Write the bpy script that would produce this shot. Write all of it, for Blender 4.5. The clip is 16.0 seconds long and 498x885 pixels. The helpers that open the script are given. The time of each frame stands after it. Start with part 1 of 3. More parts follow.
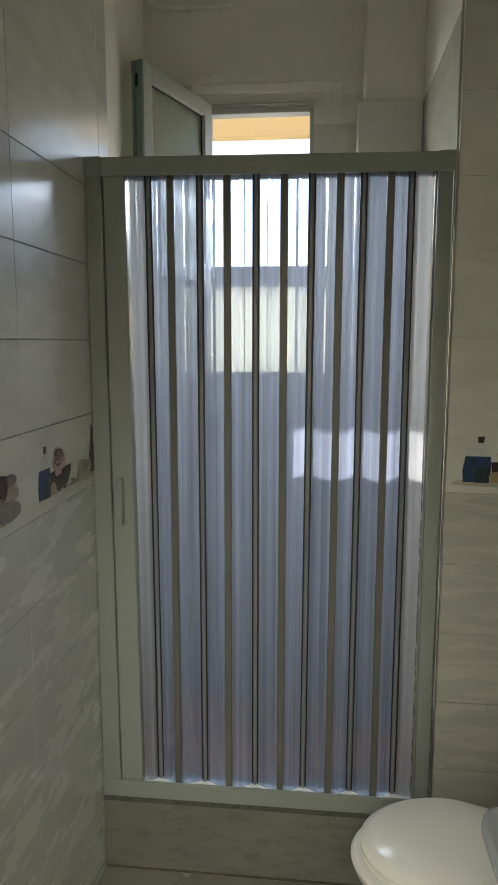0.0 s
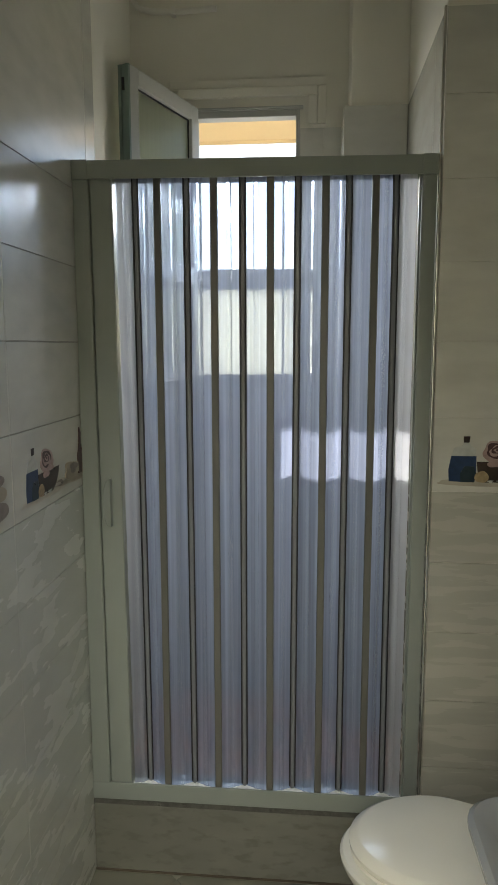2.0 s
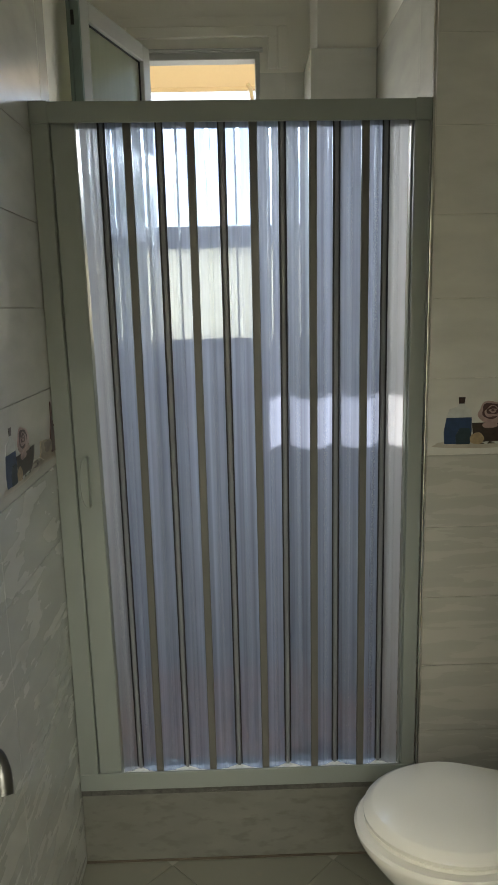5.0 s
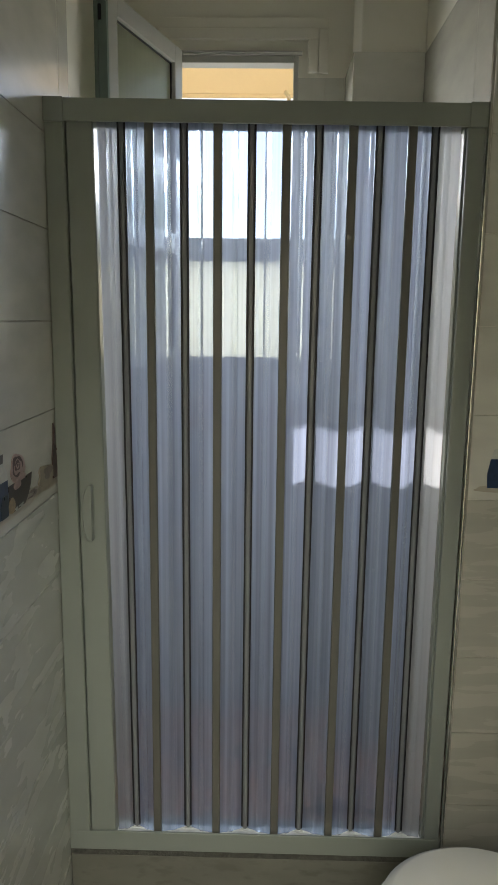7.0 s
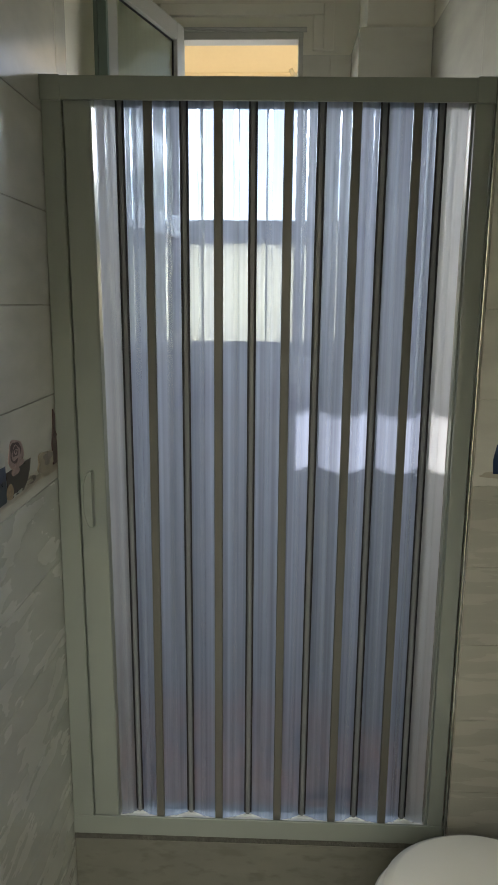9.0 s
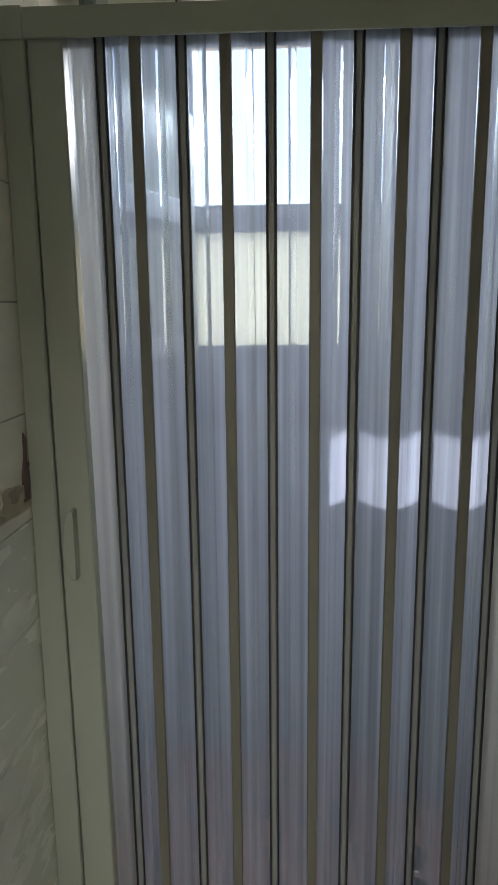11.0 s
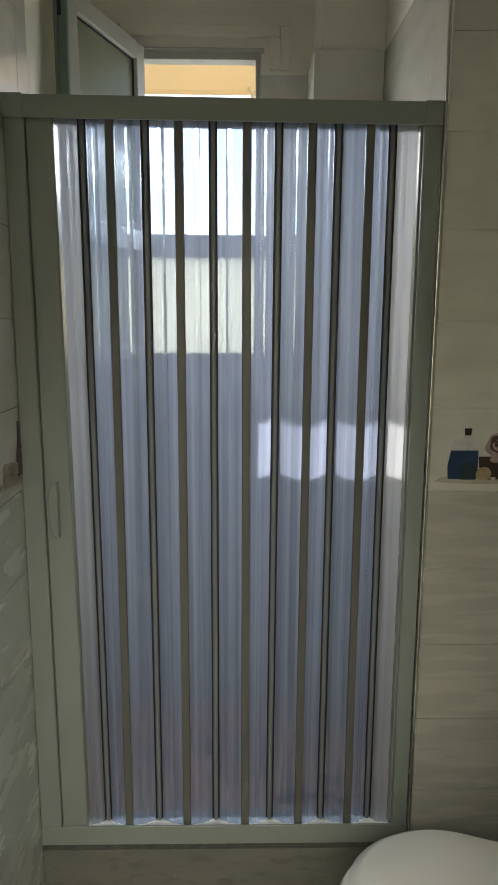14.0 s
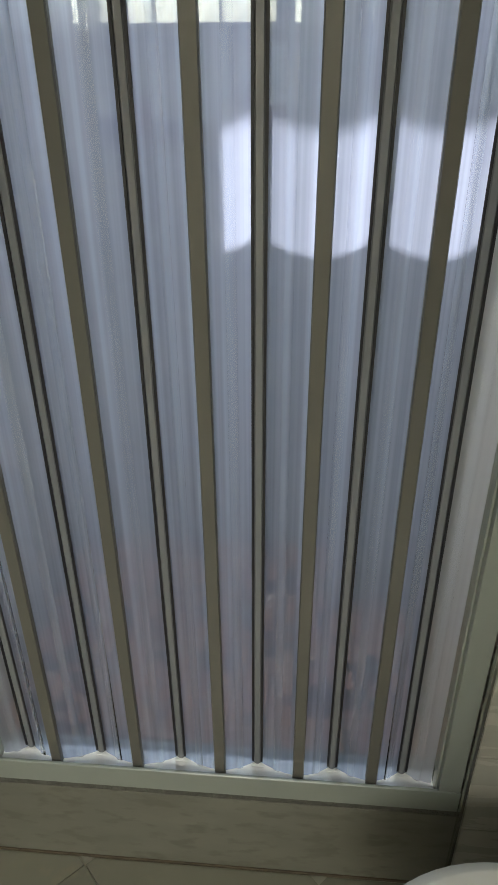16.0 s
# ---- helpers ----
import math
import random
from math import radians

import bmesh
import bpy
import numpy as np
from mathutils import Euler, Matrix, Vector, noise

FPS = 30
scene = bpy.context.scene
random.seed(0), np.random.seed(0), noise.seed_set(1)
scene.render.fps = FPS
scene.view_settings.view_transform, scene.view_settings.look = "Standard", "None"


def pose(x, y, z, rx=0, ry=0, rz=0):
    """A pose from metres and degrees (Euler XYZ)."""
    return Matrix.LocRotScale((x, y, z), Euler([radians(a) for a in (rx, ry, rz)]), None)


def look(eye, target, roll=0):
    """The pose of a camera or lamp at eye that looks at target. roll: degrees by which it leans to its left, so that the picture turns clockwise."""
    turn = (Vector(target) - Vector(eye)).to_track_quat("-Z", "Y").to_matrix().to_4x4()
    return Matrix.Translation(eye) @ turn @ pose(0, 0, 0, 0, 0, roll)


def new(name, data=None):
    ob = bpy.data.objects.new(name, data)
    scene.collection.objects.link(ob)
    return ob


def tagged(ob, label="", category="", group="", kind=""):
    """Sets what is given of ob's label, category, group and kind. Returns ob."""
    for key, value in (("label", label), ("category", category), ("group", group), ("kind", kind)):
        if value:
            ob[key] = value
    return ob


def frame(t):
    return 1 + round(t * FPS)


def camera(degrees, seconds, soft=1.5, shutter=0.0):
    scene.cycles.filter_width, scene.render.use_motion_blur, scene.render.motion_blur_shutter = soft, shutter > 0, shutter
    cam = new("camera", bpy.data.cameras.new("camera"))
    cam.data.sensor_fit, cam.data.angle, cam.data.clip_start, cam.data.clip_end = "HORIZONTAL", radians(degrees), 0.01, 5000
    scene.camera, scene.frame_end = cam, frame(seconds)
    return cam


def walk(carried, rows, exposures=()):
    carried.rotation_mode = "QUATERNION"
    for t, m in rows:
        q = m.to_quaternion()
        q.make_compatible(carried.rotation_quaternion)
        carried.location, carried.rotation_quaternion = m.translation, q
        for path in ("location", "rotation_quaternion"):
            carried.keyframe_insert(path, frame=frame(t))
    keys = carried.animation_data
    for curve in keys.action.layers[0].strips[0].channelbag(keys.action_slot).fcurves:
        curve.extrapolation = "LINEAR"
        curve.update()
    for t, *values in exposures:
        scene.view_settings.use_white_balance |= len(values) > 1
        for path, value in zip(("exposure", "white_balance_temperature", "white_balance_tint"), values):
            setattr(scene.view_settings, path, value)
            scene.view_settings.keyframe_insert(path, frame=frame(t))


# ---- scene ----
cam = camera(39.5, 16.0)
PATH = [
    (0, (0.064, -0.04, 1.606), (-0.146, 1.929, 1.319), 0.1),
    (0.5, (0.066, -0.036, 1.61), (-0.126, 1.933, 1.314), -0.3),
    (1, (0.068, -0.043, 1.6), (-0.115, 1.929, 1.322), -0.4),
    (1.5, (0.072, -0.049, 1.607), (-0.107, 1.925, 1.34), -0.4),
    (2, (0.07, -0.05, 1.599), (-0.11, 1.922, 1.324), -0.1),
    (2.5, (0.036, -0.048, 1.603), (-0.133, 1.923, 1.308), 1.0),
    (3, (-0.075, -0.08, 1.623), (-0.047, 1.897, 1.319), 0.8),
    (3.5, (-0.153, -0.108, 1.617), (-0.057, 1.861, 1.283), 1.0),
    (4, (-0.18, -0.125, 1.616), (-0.041, 1.837, 1.254), 1.5),
    (4.5, (-0.174, -0.108, 1.622), (-0.017, 1.853, 1.265), 1.4),
    (5, (-0.105, 0.058, 1.6), (-0.071, 2.02, 1.218), -1.3),
    (5.2, (-0.061, 0.144, 1.584), (-0.118, 2.118, 1.267), -0.9),
    (7.5, (-0.095, 0.239, 1.624), (-0.12, 2.203, 1.25), 1.1),
    (8, (-0.095, 0.244, 1.623), (-0.11, 2.204, 1.226), 1.3),
    (8.5, (-0.086, 0.252, 1.623), (-0.099, 2.212, 1.227), 1.0),
    (9, (-0.075, 0.259, 1.617), (-0.139, 2.219, 1.226), 0.5),
    (9.2, (-0.066, 0.272, 1.629), (-0.179, 2.226, 1.216), 1.1),
    (11.3, (-0.082, 0.623, 1.59), (-0.217, 2.584, 1.218), -0.7),
    (11.5, (-0.057, 0.57, 1.608), (-0.231, 2.521, 1.203), -0.2),
    (12, (-0.003, 0.508, 1.608), (-0.36, 2.437, 1.218), -0.2),
    (12.5, (-0.047, 0.436, 1.612), (-0.174, 2.387, 1.188), 0.8),
    (13, (-0.096, 0.324, 1.616), (-0.014, 2.274, 1.181), 0.4),
    (13.5, (-0.107, 0.253, 1.612), (0.01, 2.211, 1.222), 0.6),
    (14, (-0.072, 0.219, 1.618), (-0.033, 2.186, 1.261), 0.3),
    (14.5, (-0.006, 0.254, 1.601), (-0.128, 2.2, 1.156), 0.1),
    (15, (-0.005, 0.49, 1.555), (-0.099, 2.398, 0.962), -0.5),
    (15.5, (0.002, 0.803, 1.509), (0.066, 2.632, 0.704), -0.9),
    (16, (0.084, 1.067, 1.434), (-0.069, 2.8, 0.446), -0.4),
]
walk(cam, [(t, look(eye, target, roll)) for t, eye, target, roll in PATH],
     exposures=((0.0, 1.5), (5.0, 1.5), (7.5, 1.44), (14.6, 1.44), (15.3, 1.60), (16.0, 1.82)))

# ---------------------------------------------------------------- world, sun, lights
SUN_WAY = Vector((0.356, -0.92, -0.690)).normalized()
world = bpy.data.worlds.new("sky")
scene.world = world
world.use_nodes = True
wn = world.node_tree
sky = wn.nodes.new("ShaderNodeTexSky")
sky.sky_type = "NISHITA"
sky.sun_disc = False
sky.sun_elevation = math.asin(-SUN_WAY.z)
sky.sun_rotation = math.atan2(-SUN_WAY.x, -SUN_WAY.y)
sky.dust_density = 1.0
wn.links.new(sky.outputs[0], wn.nodes["Background"].inputs[0])
wn.nodes["Background"].inputs[1].default_value = 0.09

sun_data = bpy.data.lights.new("sun", "SUN")
sun_data.energy, sun_data.angle, sun_data.color = 2.1, radians(0.53), (1.0, 0.95, 0.87)
sun = new("sun", sun_data)
sun.matrix_world = look((-2, 6, 6), Vector((-2, 6, 6)) + SUN_WAY)

# unseen fill light, added beyond the doorway to brighten the room's front
hall_data = bpy.data.lights.new("hall_fill_light", "AREA")
hall_data.shape, hall_data.size, hall_data.size_y = "RECTANGLE", 1.4, 1.4
hall_data.energy, hall_data.color = 38.0, (1.0, 0.98, 0.885)
hall_light = new("hall_fill_light", hall_data)
hall_light.matrix_world = look((0.02, -1.30, 2.66), (-0.03, -1.05, 0.0))
# daylight of the sky in the upper window opening, and behind its lower pane
for place, aim, width, height, power in (((-0.197, 2.890, 2.185), (0.130, 2.560, 1.234), 0.385, 0.36, 3.9),
                                         ((-0.20, 2.885, 1.655), (-0.20, 0.0, 1.655), 0.39, 0.36, 1.3)):
    day_data = bpy.data.lights.new("window_daylight", "AREA")
    day_data.shape, day_data.size, day_data.size_y = "RECTANGLE", width, height
    day_data.energy, day_data.color = power, (0.97, 0.99, 1.0)
    day_light = new("window_daylight", day_data)
    day_light.matrix_world = look(place, aim)


# ---------------------------------------------------------------- materials
def mat(name, base=(0.5, 0.5, 0.5), rough=0.5, metal=0.0, vary=0.08, scale=6.0, bump=0.0, bump_scale=60.0,
        stretch=(1, 1, 1), spots=None, spot_at=0.62, random_tone=0.0, coat=0.0, bump_detail=3.0):
    m = bpy.data.materials.new(name)
    m.use_nodes = True
    nt = m.node_tree
    b = nt.nodes["Principled BSDF"]
    b.inputs["Roughness"].default_value = rough
    b.inputs["Metallic"].default_value = metal
    b.inputs["Coat Weight"].default_value = coat
    b.inputs["Coat Roughness"].default_value = rough
    co = nt.nodes.new("ShaderNodeNewGeometry")
    mp = nt.nodes.new("ShaderNodeMapping")
    mp.inputs["Scale"].default_value = stretch
    nt.links.new(co.outputs["Position"], mp.inputs["Vector"])
    n1 = nt.nodes.new("ShaderNodeTexNoise")
    n1.inputs["Scale"].default_value, n1.inputs["Detail"].default_value = scale, 6.0
    nt.links.new(mp.outputs[0], n1.inputs["Vector"])
    ramp = nt.nodes.new("ShaderNodeMapRange")
    ramp.inputs[1].default_value, ramp.inputs[2].default_value = 0.15, 0.85
    ramp.inputs[3].default_value, ramp.inputs[4].default_value = 1.0 - vary, 1.0 + vary
    nt.links.new(n1.outputs[0], ramp.inputs[0])
    tone = ramp.outputs[0]
    if random_tone:
        oi = nt.nodes.new("ShaderNodeObjectInfo")
        rr = nt.nodes.new("ShaderNodeMapRange")
        rr.inputs[3].default_value, rr.inputs[4].default_value = 1.0 - random_tone, 1.0 + random_tone
        nt.links.new(oi.outputs["Random"], rr.inputs[0])
        mul = nt.nodes.new("ShaderNodeMath")
        mul.operation = "MULTIPLY"
        nt.links.new(tone, mul.inputs[0])
        nt.links.new(rr.outputs[0], mul.inputs[1])
        tone = mul.outputs[0]
    vm = nt.nodes.new("ShaderNodeVectorMath")
    vm.operation = "SCALE"
    vm.inputs[0].default_value = base
    nt.links.new(tone, vm.inputs["Scale"])
    colour = vm.outputs[0]
    if spots:
        n2 = nt.nodes.new("ShaderNodeTexNoise")
        n2.inputs["Scale"].default_value, n2.inputs["Detail"].default_value = scale * 3.1, 8.0
        nt.links.new(mp.outputs[0], n2.inputs["Vector"])
        r2 = nt.nodes.new("ShaderNodeMapRange")
        r2.inputs[1].default_value, r2.inputs[2].default_value = spot_at, spot_at + 0.14
        nt.links.new(n2.outputs[0], r2.inputs[0])
        mx = nt.nodes.new("ShaderNodeMix")
        mx.data_type = "RGBA"
        nt.links.new(r2.outputs[0], mx.inputs[0])
        nt.links.new(colour, mx.inputs[6])
        mx.inputs[7].default_value = (*spots, 1)
        colour = mx.outputs[2]
    nt.links.new(colour, b.inputs["Base Color"])
    rv = nt.nodes.new("ShaderNodeMapRange")
    rv.inputs[3].default_value, rv.inputs[4].default_value = max(0.02, rough * 0.8), min(1.0, rough * 1.2)
    nt.links.new(n1.outputs[0], rv.inputs[0])
    nt.links.new(rv.outputs[0], b.inputs["Roughness"])
    if bump:
        nb = nt.nodes.new("ShaderNodeTexNoise")
        nb.inputs["Scale"].default_value, nb.inputs["Detail"].default_value = bump_scale, bump_detail
        nt.links.new(mp.outputs[0], nb.inputs["Vector"])
        bp = nt.nodes.new("ShaderNodeBump")
        bp.inputs["Strength"].default_value, bp.inputs["Distance"].default_value = min(bump, 1.0), 0.004 + 0.008 * max(0.0, bump - 0.5)
        nt.links.new(nb.outputs[0], bp.inputs["Height"])
        nt.links.new(bp.outputs[0], b.inputs["Normal"])
    return m


def plastic_sheet(name, clear, glow, share, rough=0.25, streak=0.08):
    """Thin milky clear plastic: part passes straight through, part is scattered."""
    m = bpy.data.materials.new(name)
    m.use_nodes = True
    nt = m.node_tree
    nt.nodes.remove(nt.nodes["Principled BSDF"])
    out = nt.nodes["Material Output"]
    tr = nt.nodes.new("ShaderNodeBsdfTransparent")
    tr.inputs[0].default_value = (*clear, 1)
    tl = nt.nodes.new("ShaderNodeBsdfTranslucent")
    tl.inputs[0].default_value = (*glow, 1)
    df = nt.nodes.new("ShaderNodeBsdfDiffuse")
    df.inputs[0].default_value = (*glow, 1)
    gl = nt.nodes.new("ShaderNodeBsdfGlossy")
    gl.inputs["Roughness"].default_value = rough
    gl.inputs[0].default_value = (1, 1, 1, 1)
    geo = nt.nodes.new("ShaderNodeNewGeometry")
    mp = nt.nodes.new("ShaderNodeMapping")
    mp.inputs["Scale"].default_value = (70, 70, 0.5)
    nt.links.new(geo.outputs["Position"], mp.inputs[0])
    ns = nt.nodes.new("ShaderNodeTexNoise")
    ns.inputs["Scale"].default_value, ns.inputs["Detail"].default_value = 1.0, 3.0
    nt.links.new(mp.outputs[0], ns.inputs[0])
    mr = nt.nodes.new("ShaderNodeMapRange")
    mr.inputs[1].default_value, mr.inputs[2].default_value = 0.3, 0.7
    mr.inputs[3].default_value, mr.inputs[4].default_value = share - streak, share + streak
    nt.links.new(ns.outputs[0], mr.inputs[0])
    a = nt.nodes.new("ShaderNodeMixShader")
    a.inputs[0].default_value = 0.14
    nt.links.new(tl.outputs[0], a.inputs[1])
    nt.links.new(df.outputs[0], a.inputs[2])
    b = nt.nodes.new("ShaderNodeMixShader")
    nt.links.new(mr.outputs[0], b.inputs[0])
    nt.links.new(tr.outputs[0], b.inputs[1])
    nt.links.new(a.outputs[0], b.inputs[2])
    fr = nt.nodes.new("ShaderNodeFresnel")
    fr.inputs[0].default_value = 1.25
    c = nt.nodes.new("ShaderNodeMixShader")
    nt.links.new(fr.outputs[0], c.inputs[0])
    nt.links.new(b.outputs[0], c.inputs[1])
    nt.links.new(gl.outputs[0], c.inputs[2])
    nt.links.new(c.outputs[0], out.inputs[0])
    return m


def glass(name, colour=(1, 1, 1), ior=1.4, rough=0.0):
    m = bpy.data.materials.new(name)
    m.use_nodes = True
    b = m.node_tree.nodes["Principled BSDF"]
    b.inputs["Base Color"].default_value = (*colour, 1)
    b.inputs["Transmission Weight"].default_value = 1.0
    b.inputs["Roughness"].default_value = rough
    b.inputs["IOR"].default_value = ior
    return m


M_PLASTER = mat("white_plaster", (0.77, 0.745, 0.66), 0.75, vary=0.05, scale=3, bump=0.12, bump_scale=90)
M_TILE_UP = mat("cream_glazed_tile", (0.63, 0.62, 0.56), 0.21, coat=0.7, vary=0.13, scale=7, bump=0.12, bump_scale=9, stretch=(1, 1, 2.5), random_tone=0.03, bump_detail=1.0)
M_TILE_LOW = mat("wave_relief_tile", (0.43, 0.42, 0.365), 0.27, vary=0.09, scale=7, bump=0.07, bump_scale=9, stretch=(0.8, 0.8, 5.0), random_tone=0.03, bump_detail=2.0)
M_TILE_SOFT = mat("soft_relief_tile", (0.57, 0.585, 0.54), 0.27, coat=0.7, vary=0.08, scale=6, bump=0.018, bump_scale=6, stretch=(1, 1, 3.5), random_tone=0.02, bump_detail=2.0)
M_TILE_KERB = mat("grey_kerb_tile", (0.17, 0.168, 0.14), 0.34, vary=0.22, scale=6, bump=0.2, bump_scale=9, stretch=(1, 1, 2.2), spots=(0.135, 0.13, 0.105), spot_at=0.52)
M_WALL_GROUT = mat("pale_grout", (0.34, 0.33, 0.29), 0.9, vary=0.2, scale=30)
M_GROUT = mat("dark_grout", (0.20, 0.19, 0.17), 0.9, vary=0.2, scale=30, bump=0.3)
M_FLOOR_GROUT = mat("pale_floor_grout", (0.40, 0.38, 0.31), 0.9, vary=0.25, scale=20)
M_FLOOR = mat("beige_floor_tile", (0.215, 0.21, 0.165), 0.3, vary=0.1, scale=4, random_tone=0.05, spots=(0.25, 0.23, 0.17))
# dirty mortar, its base darkened to draw the shadow line below the rail
M_CEMENT = mat("dirty_shaded_cement", (0.10, 0.10, 0.085), 0.95, vary=0.4, scale=50, bump=0.9, bump_scale=120)
# white PVC seen on its unlit side; that shade is put into the base
M_PVC = mat("white_pvc_in_shade", (0.27, 0.295, 0.265), 0.32, vary=0.04, scale=4, bump=0.03)
M_TRACK = mat("white_plastic_track", (0.85, 0.86, 0.86), 0.3, vary=0.1, scale=30)
# hinge strips: their backlit dimness is put into these dark base colours
M_PVC_HINGE_A = mat("backlit_dark_hinge", (0.18, 0.19, 0.205), 0.3, vary=0.05, scale=4)
M_PVC_HINGE = mat("backlit_plain_hinge", (0.125, 0.122, 0.105), 0.35, vary=0.05, scale=4)
M_RUBBER = mat("black_rubber", (0.012, 0.012, 0.016), 0.5, vary=0.1)
M_PANEL = plastic_sheet("milky_clear_plastic", (0.67, 0.80, 1.0), (0.62, 0.71, 1.0), 0.40, 0.5, 0.13)
# one end-slat plastic; the right's stronger light is put into its brighter colour
M_PANEL_END = plastic_sheet("milky_end_plastic_lit", (0.76, 0.82, 0.92), (0.86, 0.88, 0.96), 0.60, 0.4)
M_PANEL_SIDE = plastic_sheet("milky_end_plastic_dim", (0.64, 0.71, 0.82), (0.68, 0.71, 0.82), 0.50, 0.4)
M_RIB = glass("clear_plastic_rib", (0.97, 0.985, 1.0), 1.42, 0.02)
M_CHROME = mat("steel_strip", (0.62, 0.60, 0.56), 0.22, 1.0, vary=0.05)
M_ALU = mat("white_window_aluminium", (0.46, 0.46, 0.43), 0.35, vary=0.04)
M_ALU_EDGE = mat("grey_green_aluminium_edge", (0.20, 0.26, 0.23), 0.4, 0.3, vary=0.06)
M_FROST = plastic_sheet("frosted_glass", (0.55, 0.60, 0.52), (0.90, 0.92, 0.80), 0.8, 0.25, 0.015)
M_PANE_LOW = plastic_sheet("cream_frosted_pane", (0.3, 0.3, 0.28), (0.56, 0.52, 0.42), 0.90)
M_CANVAS = plastic_sheet("yellow_awning_canvas", (0.0, 0.0, 0.0), (0.72, 0.60, 0.40), 0.95, 0.8, 0.01)
M_CREAM = mat("cream_painted_metal", (0.62, 0.50, 0.30), 0.4, vary=0.05)
M_RUST = mat("rust_stained_joint", (0.10, 0.078, 0.052), 0.8, vary=0.5, scale=25)
M_CERAMIC = mat("white_ceramic", (0.88, 0.86, 0.79), 0.09, vary=0.02, scale=3, coat=0.3)
# basin glaze greyed: shade and dark reflections are put into its base colour
M_BASIN = mat("shaded_basin_ceramic", (0.36, 0.37, 0.375), 0.14, vary=0.05, scale=4, coat=0.3)
M_SEAT = mat("cream_plastic_seat", (0.90, 0.87, 0.78), 0.16, vary=0.02, scale=3)
M_DARKMETAL = mat("dark_bronze_metal", (0.10, 0.10, 0.09), 0.3, 0.9, vary=0.25, scale=20)
M_WOOD = mat("grey_white_painted_wood", (0.46, 0.47, 0.43), 0.45, vary=0.06, scale=8, stretch=(6, 6, 1))
M_VANITY = mat("white_lacquered_board", (0.78, 0.76, 0.70), 0.3, vary=0.03)
M_STICKER = mat("yellow_sticker", (0.75, 0.60, 0.08), 0.5, vary=0.06)
M_INK = mat("black_ink", (0.02, 0.02, 0.02), 0.6)
M_GROUND = mat("pale_ground", (0.35, 0.33, 0.28), 0.9, vary=0.2, scale=0.5)
M_PIPE = mat("white_painted_pipe", (0.76, 0.74, 0.68), 0.4, vary=0.04)

P_BLUE = mat("blue_print", (0.02, 0.045, 0.11), 0.3, vary=0.35, scale=60)
P_CLEAR = mat("pale_glass_print", (0.56, 0.575, 0.54), 0.14, vary=0.15, scale=60)
P_CAP = mat("cork_print", (0.03, 0.015, 0.01), 0.3, vary=0.3, scale=80)
P_ROSE = mat("rose_print", (0.37, 0.26, 0.24), 0.3, vary=0.3, scale=70)
P_ROSE_DARK = mat("dark_rose_print", (0.07, 0.03, 0.03), 0.3, vary=0.3, scale=90)
P_BOWL = mat("brown_bowl_print", (0.035, 0.022, 0.015), 0.3, vary=0.5, scale=50)
P_TEAL = mat("teal_jar_print", (0.018, 0.035, 0.045), 0.3, vary=0.4, scale=60)
P_SPONGE = mat("tan_sponge_print", (0.36, 0.27, 0.15), 0.3, vary=0.4, scale=130)
P_STONE = mat("grey_stone_print", (0.21, 0.175, 0.155), 0.3, vary=0.5, scale=40)
P_LEDGE = mat("pale_sand_print", (0.42, 0.385, 0.315), 0.3, vary=0.2, scale=25)
P_SAND = mat("sandy_shadow_print", (0.34, 0.29, 0.22), 0.3, vary=0.35, scale=25)


# mosaic: one material whose pieces take their own tone
def mosaic_material():
    m = bpy.data.materials.new("mosaic_stone")
    m.use_nodes = True
    nt = m.node_tree
    b = nt.nodes["Principled BSDF"]
    g = nt.nodes.new("ShaderNodeNewGeometry")
    r = nt.nodes.new("ShaderNodeValToRGB")
    r.color_ramp.interpolation = "CONSTANT"
    e = r.color_ramp.elements
    e[0].position, e[0].color = 0.0, (0.62, 0.33, 0.23, 1)
    e[1].position, e[1].color = 0.35, (0.68, 0.45, 0.34, 1)
    for at, c in ((0.58, (0.46, 0.25, 0.20, 1)), (0.70, (0.08, 0.10, 0.09, 1)), (0.86, (0.12, 0.08, 0.085, 1))):
        n = e.new(at)
        n.color = c
    nt.links.new(g.outputs["Random Per Island"], r.inputs[0])
    nt.links.new(r.outputs[0], b.inputs["Base Color"])
    b.inputs["Roughness"].default_value = 0.3
    return m


M_MOSAIC = mosaic_material()


# ---------------------------------------------------------------- building blocks
def finish(bm, name, material, smooth=False):
    bmesh.ops.recalc_face_normals(bm, faces=bm.faces[:])
    me = bpy.data.meshes.new(name)
    bm.to_mesh(me)
    bm.free()
    me.materials.append(material)
    if smooth:
        for p in me.polygons:
            p.use_smooth = True
        me.set_sharp_from_angle(angle=radians(40))
    return me


def part(name, bm, material, parent=None, label="", smooth=False):
    ob = new(name, finish(bm, name, material, smooth))
    if parent:
        ob.parent = parent
    return tagged(ob, label)


def empty(name, place=(0, 0, 0)):
    ob = new(name)
    ob.location = place
    ob.empty_display_size = 0.05
    bpy.context.view_layer.update()
    return ob


